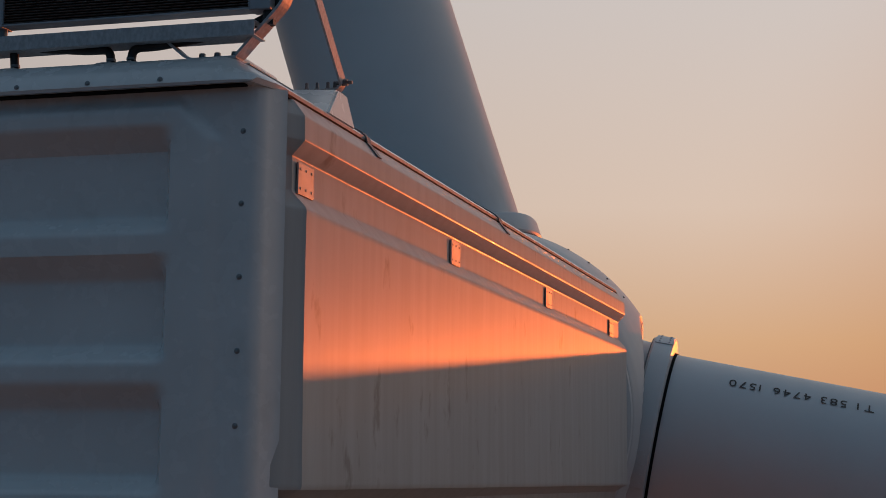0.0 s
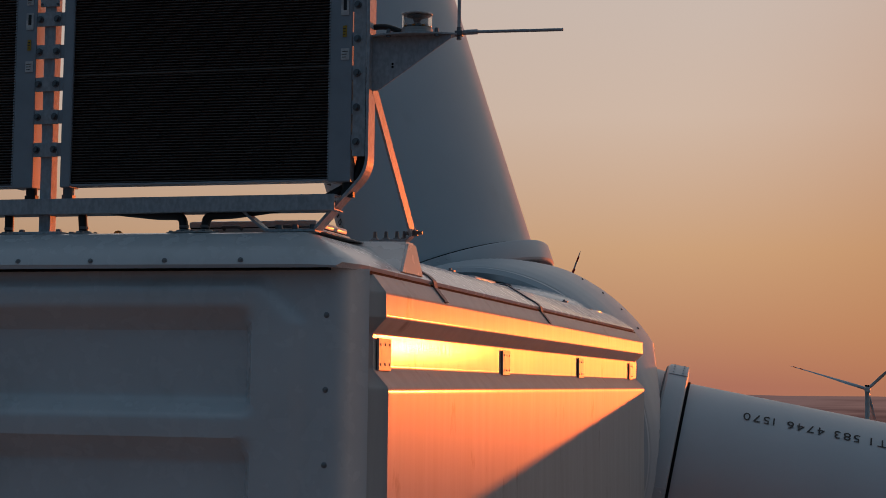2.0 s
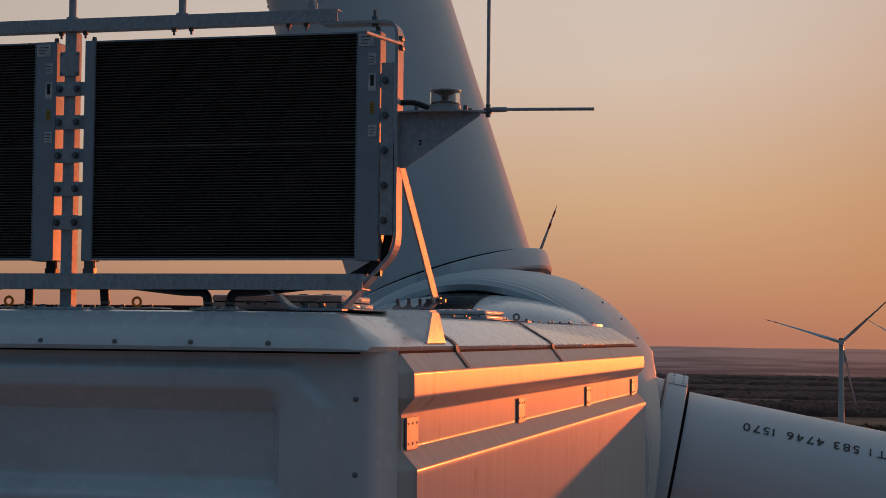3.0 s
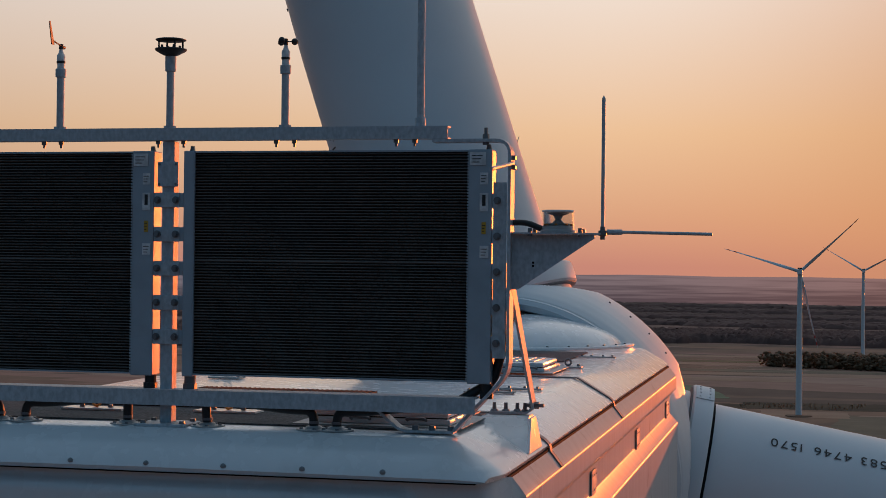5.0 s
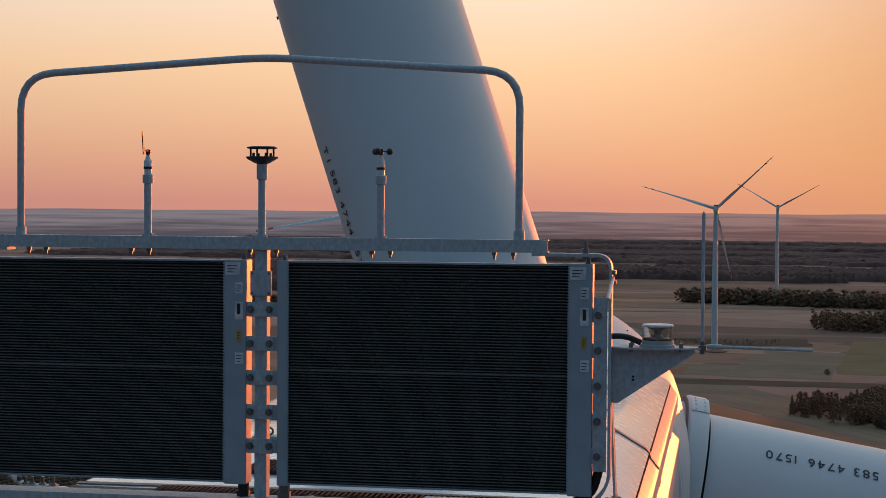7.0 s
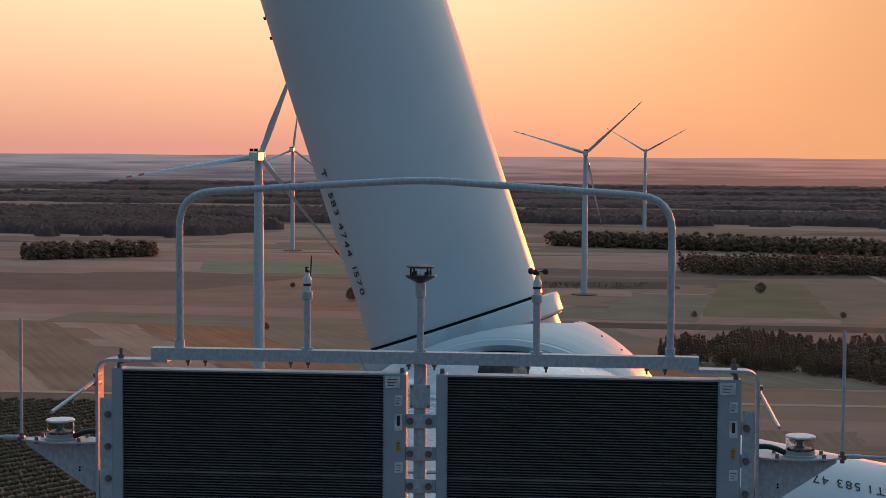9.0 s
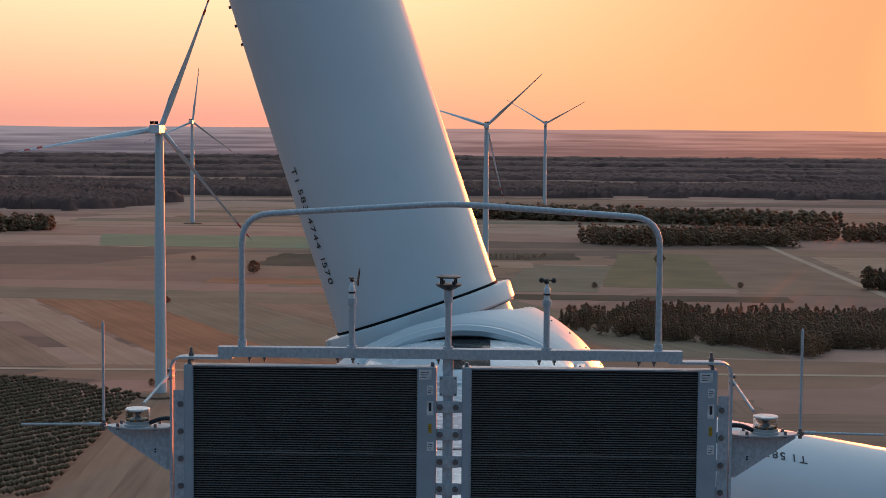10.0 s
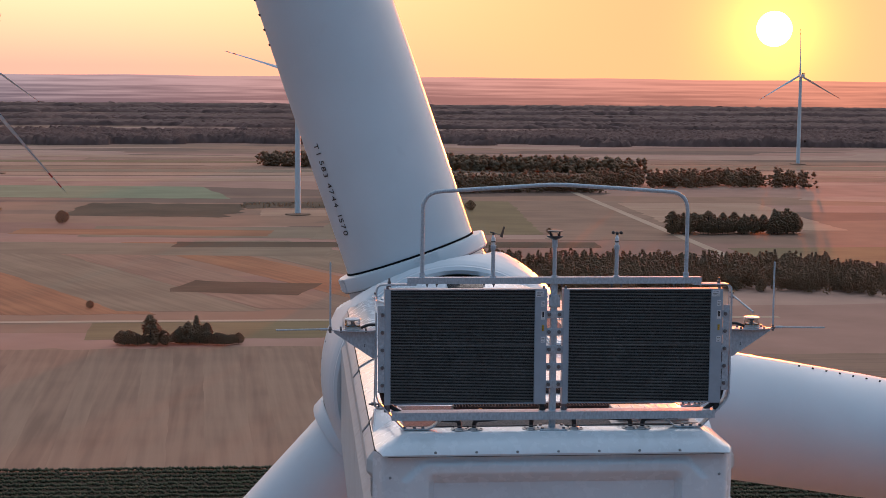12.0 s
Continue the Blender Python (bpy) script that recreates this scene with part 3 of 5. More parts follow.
def collar_plate():
    bm = bmesh.new()
    for k in range(7):
        a = radians(-9 + 3 * k)
        b = a + radians(3)
        if k < 6:
            m0 = Matrix.Rotation((a + b) / 2, 4, "Z")
            box(bm, -0.033, 0.033, -1.193, -1.183, -0.235, -0.045, 0.0, m0)
    for px in (-7, -2.5, 2.5, 7):
        for pz in (-0.19, -0.09):
            m0 = Matrix.Rotation(radians(px), 4, "Z")
            cyl(bm, 0.013, 0.010, m0 @ Vector((0, -1.193, pz)), m0 @ Vector((0, -1.201, pz)), 6)
    return bm


BLADE = None
for turn, number in zip(BLADE_TURNS, ("T1 583 4744 1570", "T1 583 4746 1570", "")):
    if BLADE is None:
        blade = part("blade", feathered_blade_mesh(), M_BLADE, rotor, "long white tapering blade", True)
        BLADE = blade.data
    else:
        blade = new("blade", BLADE)
        blade.parent = rotor
        blade["label"] = "long white tapering blade"
    blade.matrix_basis = turn @ Matrix.Translation((0, 0, ROOT))
    part("joint_ring", lathe(bmesh.new(), [(1.0, -0.035), (1.034, -0.035), (1.034, 0.0), (1.0, 0.0)], 64), M_SEAL, blade, "black joint ring at the blade root", True)
    bm = bmesh.new()
    lathe(bm, [(1.24, -0.80), (1.17, -0.66), (1.125, -0.50), (1.105, -0.36), (1.10, -0.27), (1.165, -0.262), (1.183, -0.24), (1.183, -0.06), (1.17, -0.04), (1.04, -0.03)], 64)
    part("collar", bm, M_BLADE, blade, "stepped white collar round the blade root", True)
    part("collar_groove", lathe(bmesh.new(), [(1.10, -0.285), (1.16, -0.275), (1.16, -0.266), (1.10, -0.262)], 64), M_JOINT, blade)
    for a in (9, -78):
        cp = part("collar_plate", collar_plate(), M_BLADE, blade, "bolted joint plate on the collar")
        cp.matrix_basis = Matrix.Rotation(radians(a), 4, "Z")
    vg = bmesh.new()
    for i in range(26):
        z = 3.7 + 0.24 * i
        hx = 1.018 - 0.018 * max(z - 4.0, 0)
        box(vg, -hx - 0.010, -hx + 0.03, -0.10, -0.096, z, z + 0.035)
    tagged(part("fin_row", vg, M_RUBBER, blade, "row of small fins along the blade edge"), kind="stuff")
    if number:
        base = Matrix.Rotation(radians(-55), 4, "Z") @ Matrix.Translation((0, -1.026, 2.06)) @ Matrix.Rotation(radians(90), 4, "X") @ Matrix.Rotation(radians(-90), 4, "Z")
        lettering(number, blade, base, 0.165)

# ---- cooler on the roof's rear ----
frame_ob = thing("cooler_frame", (0, 0, 0), "galvanised steel frame that carries two radiators over the roof", "frame")
YC = 0.215


def channel(x0, x1, y0, y1, z0, z1, t=0.006):
    """A C section along x, open towards +y."""
    h, d, m = (z1 - z0) / 2, (y1 - y0) / 2, Vector((0, (y0 + y1) / 2, (z0 + z1) / 2))
    sec = [(-h, -d), (h, -d), (h, d), (h - t, d), (h - t, -d + t), (-h + t, -d + t), (-h + t, d), (-h, d)]
    return sweep(bmesh.new(), [Vector((x0, 0, 0)) + m, Vector((x1, 0, 0)) + m], sec)


part("lower_beam", channel(-1.525, 1.525, 0.16, 0.30, 0.503, 0.578), M_GALV, frame_ob)
rail = part("top_rail", channel(-1.385, 1.375, 0.20, 0.27, 1.778, 1.838), M_GALV, frame_ob, "galvanised channel rail")
for x in (-1.20, -1.11, -0.67, -0.58, -0.07, 0.06, 0.53, 0.62, 1.12, 1.21):
    part("rail_bolt", cyl(cyl(bmesh.new(), 0.013, 0.013, (x, 0.235, 1.762), (x, 0.235, 1.778), 6), 0.006, 0.006, (x, 0.235, 1.745), (x, 0.235, 1.762), 6), M_BOLT, rail)
for s in (-1, 1):
    bm = bmesh.new()
    bar(bm, [(s * 1.30, 0.25, 1.770), (s * 1.668, 0.25, 1.770), (s * 1.668, 0.25, 0.69), (s * 1.42, 0.25, 0.425), (s * 1.415, 0.25, 0.42)], 0.014, 0.10, 0.07)
    part("side_strap", bm, M_GALV, frame_ob, "bent flat steel strap")
    bm = bmesh.new()
    bar(bm, [(s * 1.415, 0.25, 0.412), (s * 1.16, 0.25, 0.412), (s * 1.05, 0.25, 0.505)], 0.012, 0.09, 0.04)
    foot = part("foot", bm, M_GALV, frame_ob, "bent steel foot bolted to the roof")
    for x in (1.40, 1.31, 1.23):
        part("foot_bolt", cyl(bmesh.new(), 0.018, 0.015, (s * x, 0.225, 0.418), (s * x, 0.225, 0.440), 6), M_BOLT, foot)
    bm = bmesh.new()
    bar(bm, [(s * 1.672, 0.275, 1.10), (s * 1.645, 1.10, 0.47), (s * 1.62, 1.10, 0.436), (s * 1.42, 1.10, 0.434)], 0.012, 0.07, 0.03)
    strut = part("strut", bm, M_GALV, frame_ob, "slanting flat strut to the roof edge")
    part("strut_bolt", cyl(cyl(bmesh.new(), 0.018, 0.018, (s * 1.625, 1.09, 0.475), (s * 1.675, 1.09, 0.475), 6), 0.010, 0.010, (s * 1.61, 1.09, 0.475), (s * 1.70, 1.09, 0.475), 8), M_BOLT, strut)
    side = part("side_plate", boxed(min(s * 1.592, s * 1.655), max(s * 1.592, s * 1.655), 0.21, 0.216, 0.76, 1.575, 0.002), M_GALV, frame_ob)
    for k in range(5):
        z = 1.49 - 0.165 * k
        part("plate_bolt", cyl(cyl(bmesh.new(), 0.018, 0.018, (s * 1.612, 0.21, z), (s * 1.612, 0.202, z), 12), 0.012, 0.012, (s * 1.612, 0.202, z), (s * 1.612, 0.188, z), 6), M_BOLT, side)
    part("mast_clamp", cyl(cyl(bmesh.new(), 0.016, 0.016, (s * 1.55, 0.235, 1.75), (s * 1.55, 0.235, 1.80), 8), 0.009, 0.009, (s * 1.55, 0.235, 1.79), (s * 1.55, 0.235, 1.83), 8), M_BOLT, frame_ob)
    rod = part("lightning_rod", tube(bmesh.new(), [(s * 1.678, 0.24, 1.665), (s * 1.70, -0.42, 1.60)], 0.009, 0.02, 8), M_GALV, frame_ob, "thin steel rod that points backwards")
    for z in (1.645, 1.69):
        part("rod_clamp", boxed(min(s * 1.66, s * 1.692), max(s * 1.66, s * 1.692), 0.215, 0.265, z - 0.01, z + 0.01, 0.003), M_BOLT, rod)
post = part("centre_post", boxed(-0.042, 0.018, 0.22, 0.285, 0.40, 1.775, 0.004), M_GALV, frame_ob)
part("post_foot", boxed(-0.14, 0.12, 0.14, 0.36, 0.40, 0.414, 0.004), M_GALV, post)
for x in (-0.11, 0.09):
    for y in (0.18, 0.32):
        part("foot_bolt", cyl(bmesh.new(), 0.016, 0.013, (x, y, 0.414), (x, y, 0.428), 6), M_BOLT, post)
cover_plate = part("post_plate", boxed(-0.062, 0.042, 0.208, 0.218, 1.555, 1.675, 0.002), M_GALV, post)
for x in (-0.052, 0.032):
    for z in (1.567, 1.663):
        part("plate_screw", cyl(bmesh.new(), 0.006, 0.006, (x, 0.208, z), (x, 0.203, z), 8), M_BOLT, cover_plate)
for k in range(5):
    z = 1.49 - 0.165 * k
    tab = part("tab", boxed(-0.075, 0.052, 0.205, 0.213, z - 0.036, z + 0.036, 0.002), M_GALV, post)
    for x in (-0.058, 0.036):
        part("tab_bolt", cyl(cyl(bmesh.new(), 0.018, 0.018, (x, 0.205, z), (x, 0.197, z), 12), 0.012, 0.012, (x, 0.197, z), (x, 0.183, z), 6), M_BOLT, tab)


def radiator(x0, x1, hl, hr):
    """Fins between x0 and x1, with header tanks hl and hr wide."""
    z0, z1 = 0.655, 1.718
    g = thing("radiator", ((x0 + x1) / 2, YC, z0), "black finned radiator with grey header tanks in the roof frame", "radiator", "cooler radiators")
    inv = Matrix.Translation((-(x0 + x1) / 2, -YC, -z0))

    def add(name, bm, mat, parent=g, label="", smooth=False):
        bmesh.ops.transform(bm, matrix=inv, verts=bm.verts)
        return part(name, bm, mat, parent, label, smooth)

    n = 75
    step = (z1 - z0) / n
    bm = bmesh.new()
    for i in range(n):
        z = z0 + (i + 0.5) * step
        h = 0.0036 if i != 38 else 0.006
        vs = [bm.verts.new(p) for p in ((x0, YC + 0.01, z - h), (x1, YC + 0.01, z - h), (x1, YC + 0.002, z - h * 0.3), (x1, YC + 0.01, z + h), (x0, YC + 0.01, z + h), (x0, YC + 0.002, z - h * 0.3))]
        bm.faces.new((vs[0], vs[1], vs[2], vs[5]))
        bm.faces.new((vs[5], vs[2], vs[3], vs[4]))
    tagged(add("finned_face", bm, M_TUBE, label="close rows of flat horizontal tubes"), kind="stuff")
    bm = bmesh.new()
    box(bm, x0, x1, YC + 0.012, YC + 0.08, z0, z1)
    add("core", bm, M_FIN, label="black corrugated fin core")
    for zz in (z0 - 0.008, z1):
        add("edge_rail", boxed(x0, x1, YC - 0.004, YC + 0.09, zz, zz + 0.008), M_HEADER)
    for a, b in ((x0 - hl, x0), (x1, x1 + hr)):
        bm = boxed(a, b, YC - 0.008, YC + 0.095, z0 - 0.015, z1 + 0.01, 0.006)
        for i in range(n):
            z = z0 + (i + 0.5) * step
            e = x0 if b == x0 else x1
            box(bm, e - 0.004, e + 0.004, YC - 0.010, YC, z - 0.006, z + 0.004)
        head = add("header_tank", bm, M_HEADER, label="painted grey header tank")
        c = (a + b) / 2
        wide = b - a > 0.08
        cx = b - 0.025 if wide else c
        add("hose_port", cyl(cyl(bmesh.new(), 0.028, 0.028, (cx, YC + 0.04, z0 - 0.05), (cx, YC + 0.04, z0 - 0.012), 12), 0.034, 0.034, (cx, YC + 0.04, z0 - 0.085), (cx, YC + 0.04, z0 - 0.05), 6), M_RUBBER if wide else M_BOLT, head)
        add("vent_plug", cyl(bmesh.new(), 0.014, 0.010, (cx, YC + 0.04, z1 + 0.01), (cx, YC + 0.04, z1 + 0.035), 8), M_BOLT, head)
        if wide:
            yf = YC - 0.0105
            for sx, sw, sz, sh, mat, nm in ((0.045, 0.075, 1.655, 0.06, M_STICKER, "label"), (0.075, 0.038, 1.565, 0.055, M_STICKER, "label"), (0.075, 0.040, 1.44, 0.085, M_STICKER, "label"),
                                            (0.075, 0.020, 1.335, 0.055, M_YELLOW, "warning_label"), (0.078, 0.042, 1.225, 0.055, M_STICKER, "label")):
                lx = a + sx
                st = add(nm, boxed(lx - sw / 2, lx + sw / 2, yf - 0.0015, yf, sz, sz + sh), mat, head, "paper sticker")
                bm = bmesh.new()
                if sh > 0.08:
                    box(bm, lx - 0.008, lx + 0.008, yf - 0.003, yf - 0.0015, sz + 0.025, sz + sh - 0.008)
                else:
                    for q in range(3):
                        box(bm, lx - sw * 0.38, lx + sw * (0.1 + 0.1 * q), yf - 0.003, yf - 0.0015, sz + sh * (0.2 + 0.25 * q), sz + sh * (0.26 + 0.25 * q))
                add("print", bm, M_INK, st)
        for k in range(5):
            z = 1.49 - 0.165 * k
            if wide:
                ear = (b, b + 0.035)
            else:
                ear = (a - 0.03, a)
            add("ear", boxed(ear[0], ear[1], YC - 0.004, YC + 0.002, z - 0.034, z + 0.034, 0.002), M_HEADER, head)
    return g


M_TUBE = material("tube_edge", (0.185, 0.158, 0.145), 0.5, 0.1, (0.15, 0.13, 0.12), 5)
radiator(-1.538, -0.192, 0.055, 0.112)
radiator(0.126, 1.474, 0.054, 0.112)


# hoses under the beam and beside the radiators
def hose(points, label, base=None, r=0.022):
    g = thing("coolant_hose", base or points[-1], label, "hose", "coolant hoses")
    o = Vector(base or points[-1])
    part("hose_tube", tube(bmesh.new(), [Vector(p) - o for p in points], r, 0.05), M_RUBBER, g, "", True)
    e = Vector(points[-1]) - o
    part("flange", lathe(bmesh.new(), [(0.085, 0.0), (0.085, 0.006), (0.045, 0.008), (0.036, 0.018), (0.026, 0.020)], 16, m=Matrix.Translation(e)), M_PLATE, g, "bolted round flange", True)
    part("clamp", lathe(bmesh.new(), [(r + 0.002, 0.030), (r + 0.002, 0.042)], 12, m=Matrix.Translation(e)), M_BOLT, g)
    for i in range(5):
        a = 2 * math.pi * i / 5
        part("flange_bolt", cyl(bmesh.new(), 0.010, 0.008, e + Vector((0.064 * math.cos(a), 0.064 * math.sin(a), 0.006)), e + Vector((0.064 * math.cos(a), 0.064 * math.sin(a), 0.014)), 6), M_BOLT, g)


Z_R = 0.402
hose([(-1.32, 0.24, 0.53), (-1.02, 0.235, 0.494), (-0.89, 0.23, 0.492), (-0.885, 0.23, Z_R)], "black coolant hose bent down to the roof")
hose([(-0.30, 0.24, 0.53), (-0.615, 0.235, 0.494), (-0.745, 0.23, 0.492), (-0.75, 0.23, Z_R)], "black coolant hose bent down to the roof")
hose([(-0.21, 0.23, 0.52), (-0.21, 0.23, Z_R)], "short black coolant hose straight down to the roof")
hose([(0.19, 0.23, 0.52), (0.20, 0.23, Z_R)], "short black coolant hose straight down to the roof")
hose([(0.28, 0.24, 0.53), (0.60, 0.235, 0.494), (0.73, 0.23, 0.492), (0.735, 0.23, Z_R)], "black coolant hose bent down to the roof")
hose([(1.28, 0.24, 0.53), (0.98, 0.235, 0.494), (0.85, 0.23, 0.492), (0.845, 0.23, Z_R)], "black coolant hose bent down to the roof")
for s in (-1, 1):
    g = thing("side_hose", (s * 1.62, 0.26, 0.58), "black hose that curves from the radiator to the beam", "hose", "coolant hoses")
    o = Vector((s * 1.62, 0.26, 0.58))
    part("hose_tube", tube(bmesh.new(), [Vector(p) - o for p in ((s * 1.622, 0.285, 1.20), (s * 1.625, 0.285, 0.78), (s * 1.585, 0.285, 0.645), (s * 1.50, 0.28, 0.60), (s * 1.44, 0.26, 0.562))], 0.022, 0.08), M_RUBBER, g, "", True)


# ---- side brackets with beacons and rods ----
def side_bracket(s):
    g = thing("beacon_bracket", (s * 1.675, 0.28, 1.08), "triangular galvanised bracket beside the cooler frame", "bracket", "beacon brackets")
    o = Vector((s * 1.675, 0.28, 1.08))
    bm = bmesh.new()
    pts = [(0.0, 0.0), (0.03, 0.0), (0.385, 0.24), (0.385, 0.255), (0.0, 0.255)]
    extrude_profile(bm, [(s * x, z) for x, z in pts], -0.03, -0.022)
    gus = part("gusset", bm, M_GALV, g, "triangular steel gusset plate")
    for z in (0.11, 0.125):
        part("hole", cyl(bmesh.new(), 0.006, 0.006, (s * 0.10, -0.03, z), (s * 0.10, -0.0305, z), 8), M_SEAL, gus)
    bm = bmesh.new()
    outline = [(0.0, -0.05), (0.06, -0.085), (0.22, -0.10), (0.33, -0.06), (0.41, -0.02), (0.41, 0.03), (0.33, 0.07), (0.22, 0.10), (0.06, 0.09), (0.0, 0.05)]
    a = [bm.verts.new((s * x, y, 0.256)) for x, y in outline]
    b = [bm.verts.new((s * x, y, 0.264)) for x, y in outline]
    for i in range(len(a)):
        bm.faces.new((a[i], a[(i + 1) % len(a)], b[(i + 1) % len(a)], b[i]))
    bm.faces.new(a)
    bm.faces.new(b)
    shelf = part("shelf", bm, M_GALV, g, "flat shelf plate")
    for x, y in ((0.09, -0.07), (0.09, 0.07), (0.32, -0.05), (0.32, 0.05)):
        part("shelf_bolt", cyl(bmesh.new(), 0.012, 0.010, (s * x, y, 0.246), (s * x, y, 0.285), 6), M_BOLT, shelf)
    # beacon
    bc = thing("warning_beacon", (s * 1.885, 0.28, 1.345), "clear glass obstruction beacon on a round metal base", "beacon", "warning beacons")
    part("base", lathe(bmesh.new(), [(0.082, 0), (0.082, 0.010), (0.074, 0.013), (0.074, 0.030), (0.066, 0.032)], 32), M_PLATE, bc, "", True)
    part("led_ring", lathe(bmesh.new(), [(0.058, 0.033), (0.058, 0.042), (0.03, 0.044), (0.014, 0.06), (0.022, 0.078), (0.05, 0.088), (0.05, 0.091)], 24), M_PLATE, bc, "inner reflector", True)
    part("lens", lathe(bmesh.new(), [(0.071, 0.033), (0.071, 0.094), (0.068, 0.094), (0.068, 0.033)], 32), M_GLASS, bc, "clear glass cylinder", True)
    part("cap", lathe(bmesh.new(), [(0.074, 0.0945), (0.075, 0.099), (0.072, 0.104), (0.0, 0.106)], 32), M_STICKER, bc, "pale round lid", True)
    for i in range(8):
        a = 2 * math.pi * i / 8
        part("led", boxed(-0.006, 0.006, -0.006, 0.006, 0.0, 0.008), M_ORANGE, bc).matrix_basis = Matrix.Translation((0.062 * math.cos(a), 0.062 * math.sin(a), 0.033))
    cb = thing("beacon_cable", (s * 1.68, 0.27, 1.38), "black cable from the frame to the beacon", "cable", "beacon cables")
    part("cable", tube(bmesh.new(), [(s * -0.02, 0.0, 0.01), (s * 0.06, 0.0, 0.012), (s * 0.13, 0.0, -0.018)], 0.014, 0.05), M_RUBBER, cb, "", True)
    # rods
    an = thing("rod_antenna", (s * 2.092, 0.28, 1.344), "upright thin rod with a second rod pointing sideways", "antenna", "rod antennas")
    part("clamp", cyl(boxed(-0.018, 0.018, -0.018, 0.018, -0.012, 0.012, 0.003), 0.012, 0.012, (0, 0, -0.03), (0, 0, 0.03), 8), M_BOLT, an)
    part("upright_rod", cyl(cyl(bmesh.new(), 0.0085, 0.0085, (0, 0, 0), (0, 0, 0.62), 10), 0.0085, 0.001, (0, 0, 0.62), (0, 0, 0.635), 10), M_GALV, an)
    part("side_rod", cyl(cyl(bmesh.new(), 0.0125, 0.0125, (s * 0.02, 0, 0.005), (s * 0.09, 0, 0.005), 10), 0.0075, 0.0075, (s * 0.09, 0, 0.005), (s * 0.50, 0, -0.002), 10), M_GALV, an)
    part("arm", boxed(min(0, s * -0.05), max(0, s * -0.05), -0.015, 0.015, -0.010, -0.004), M_GALV, an)


side_bracket(1)
side_bracket(-1)

# ---- hoop and instruments on the rail ----
hoop = thing("lightning_hoop", (0, 0.24, 1.838), "bent galvanised tube hoop over the instruments", "hoop")
part("hoop_tube", tube(bmesh.new(), [(-1.245, 0, 0), (-1.245, 0, 0.785), (0, 0, 0.865), (1.235, 0, 0.785), (1.235, 0, 0)], 0.0185, 0.17, 14), M_GALV, hoop, "", True)
for s in (-1.245, 1.235):
    part("socket", cyl(bmesh.new(), 0.026, 0.026, (s, 0, 0), (s, 0, 0.04), 14), M_GALV, hoop)


def mast(x, height, r, label):
    g = thing("instrument_mast", (x, 0.235, 1.838), label, "instrument mast", "roof instruments")
    part("pole", cyl(bmesh.new(), r, r, (0, 0, 0), (0, 0, height), 16), M_GALV, g, "", True)
    part("pole_foot", cyl(bmesh.new(), r + 0.012, r + 0.012, (0, 0, 0), (0, 0, 0.012), 12), M_GALV, g)
    return g


for x, kind in ((-0.587, "vane"), (0.572, "cups")):
    g = mast(x, 0.265, 0.0185, "galvanised mast with a " + ("wind vane" if kind == "vane" else "small cup anemometer"))
    part("sleeve", lathe(bmesh.new(), [(0.0185, 0.255), (0.026, 0.258), (0.026, 0.297), (0.02, 0.30)], 16), M_GALV, g, "", True)
    part("body", lathe(bmesh.new(), [(0.018, 0.30), (0.018, 0.335), (0.02, 0.337), (0.02, 0.365), (0.013, 0.375), (0.008, 0.395), (0.0, 0.397)], 16), M_STICKER, g, "white plastic sensor body", True)
    part("band", lathe(bmesh.new(), [(0.0185, 0.325), (0.0215, 0.326), (0.0215, 0.336), (0.0185, 0.337)], 16), M_INK, g)
    if kind == "vane":
        part("vane_hub", cyl(bmesh.new(), 0.011, 0.011, (0, 0, 0.395), (0, 0, 0.42), 10), M_INK, g)
        turned = Matrix.Rotation(radians(-76), 4, "Z")
        arm = part("vane_arm", cyl(cyl(bmesh.new(), 0.004, 0.004, (-0.05, 0, 0.412), (0.19, 0, 0.412), 8), 0.009, 0.006, (-0.07, 0, 0.412), (-0.045, 0, 0.412), 10), M_INK, g)
        bm = bmesh.new()
        pts = [(0.165, 0.395), (0.225, 0.390), (0.285, 0.492), (0.262, 0.498), (0.185, 0.418)]
        extrude_profile(bm, pts, -0.002, 0.002)
        vane = part("vane_blade", bm, M_INK, g, "flat tail fin")
        arm.matrix_basis = vane.matrix_basis = turned
    else:
        part("cup_hub", cyl(bmesh.new(), 0.010, 0.010, (0, 0, 0.395), (0, 0, 0.425), 10), M_INK, g)
        for i in range(3):
            a = radians(20 + 120 * i)
            d = Vector((math.cos(a), math.sin(a), 0))
            cup = cyl(bmesh.new(), 0.003, 0.003, (0, 0, 0.412), tuple(d * 0.035 + Vector((0, 0, 0.412))), 6)
            r = bmesh.ops.create_uvsphere(cup, u_segments=14, v_segments=8, radius=0.0165, matrix=Matrix.Translation(d * 0.042 + Vector((0, 0, 0.412))))
            part("cup", cup, M_INK, g, "small black cup", True)
g = mast(-0.012, 0.28, 0.0185, "galvanised mast with a disc-shaped ultrasonic wind sensor")
part("sleeve", lathe(bmesh.new(), [(0.0185, 0.275), (0.0265, 0.278), (0.0265, 0.325), (0.0265, 0.35), (0.02, 0.352)], 16), M_GALV, g, "", True)
part("lower_disc", lathe(bmesh.new(), [(0.02, 0.35), (0.035, 0.355), (0.072, 0.375), (0.078, 0.383), (0.076, 0.387), (0.0, 0.389)], 32), M_INK, g, "dark dished lower disc", True)
part("upper_disc", lathe(bmesh.new(), [(0.0, 0.424), (0.066, 0.424), (0.074, 0.428), (0.074, 0.432), (0.06, 0.436), (0.0, 0.438)], 32), M_INK, g, "flat upper disc", True)
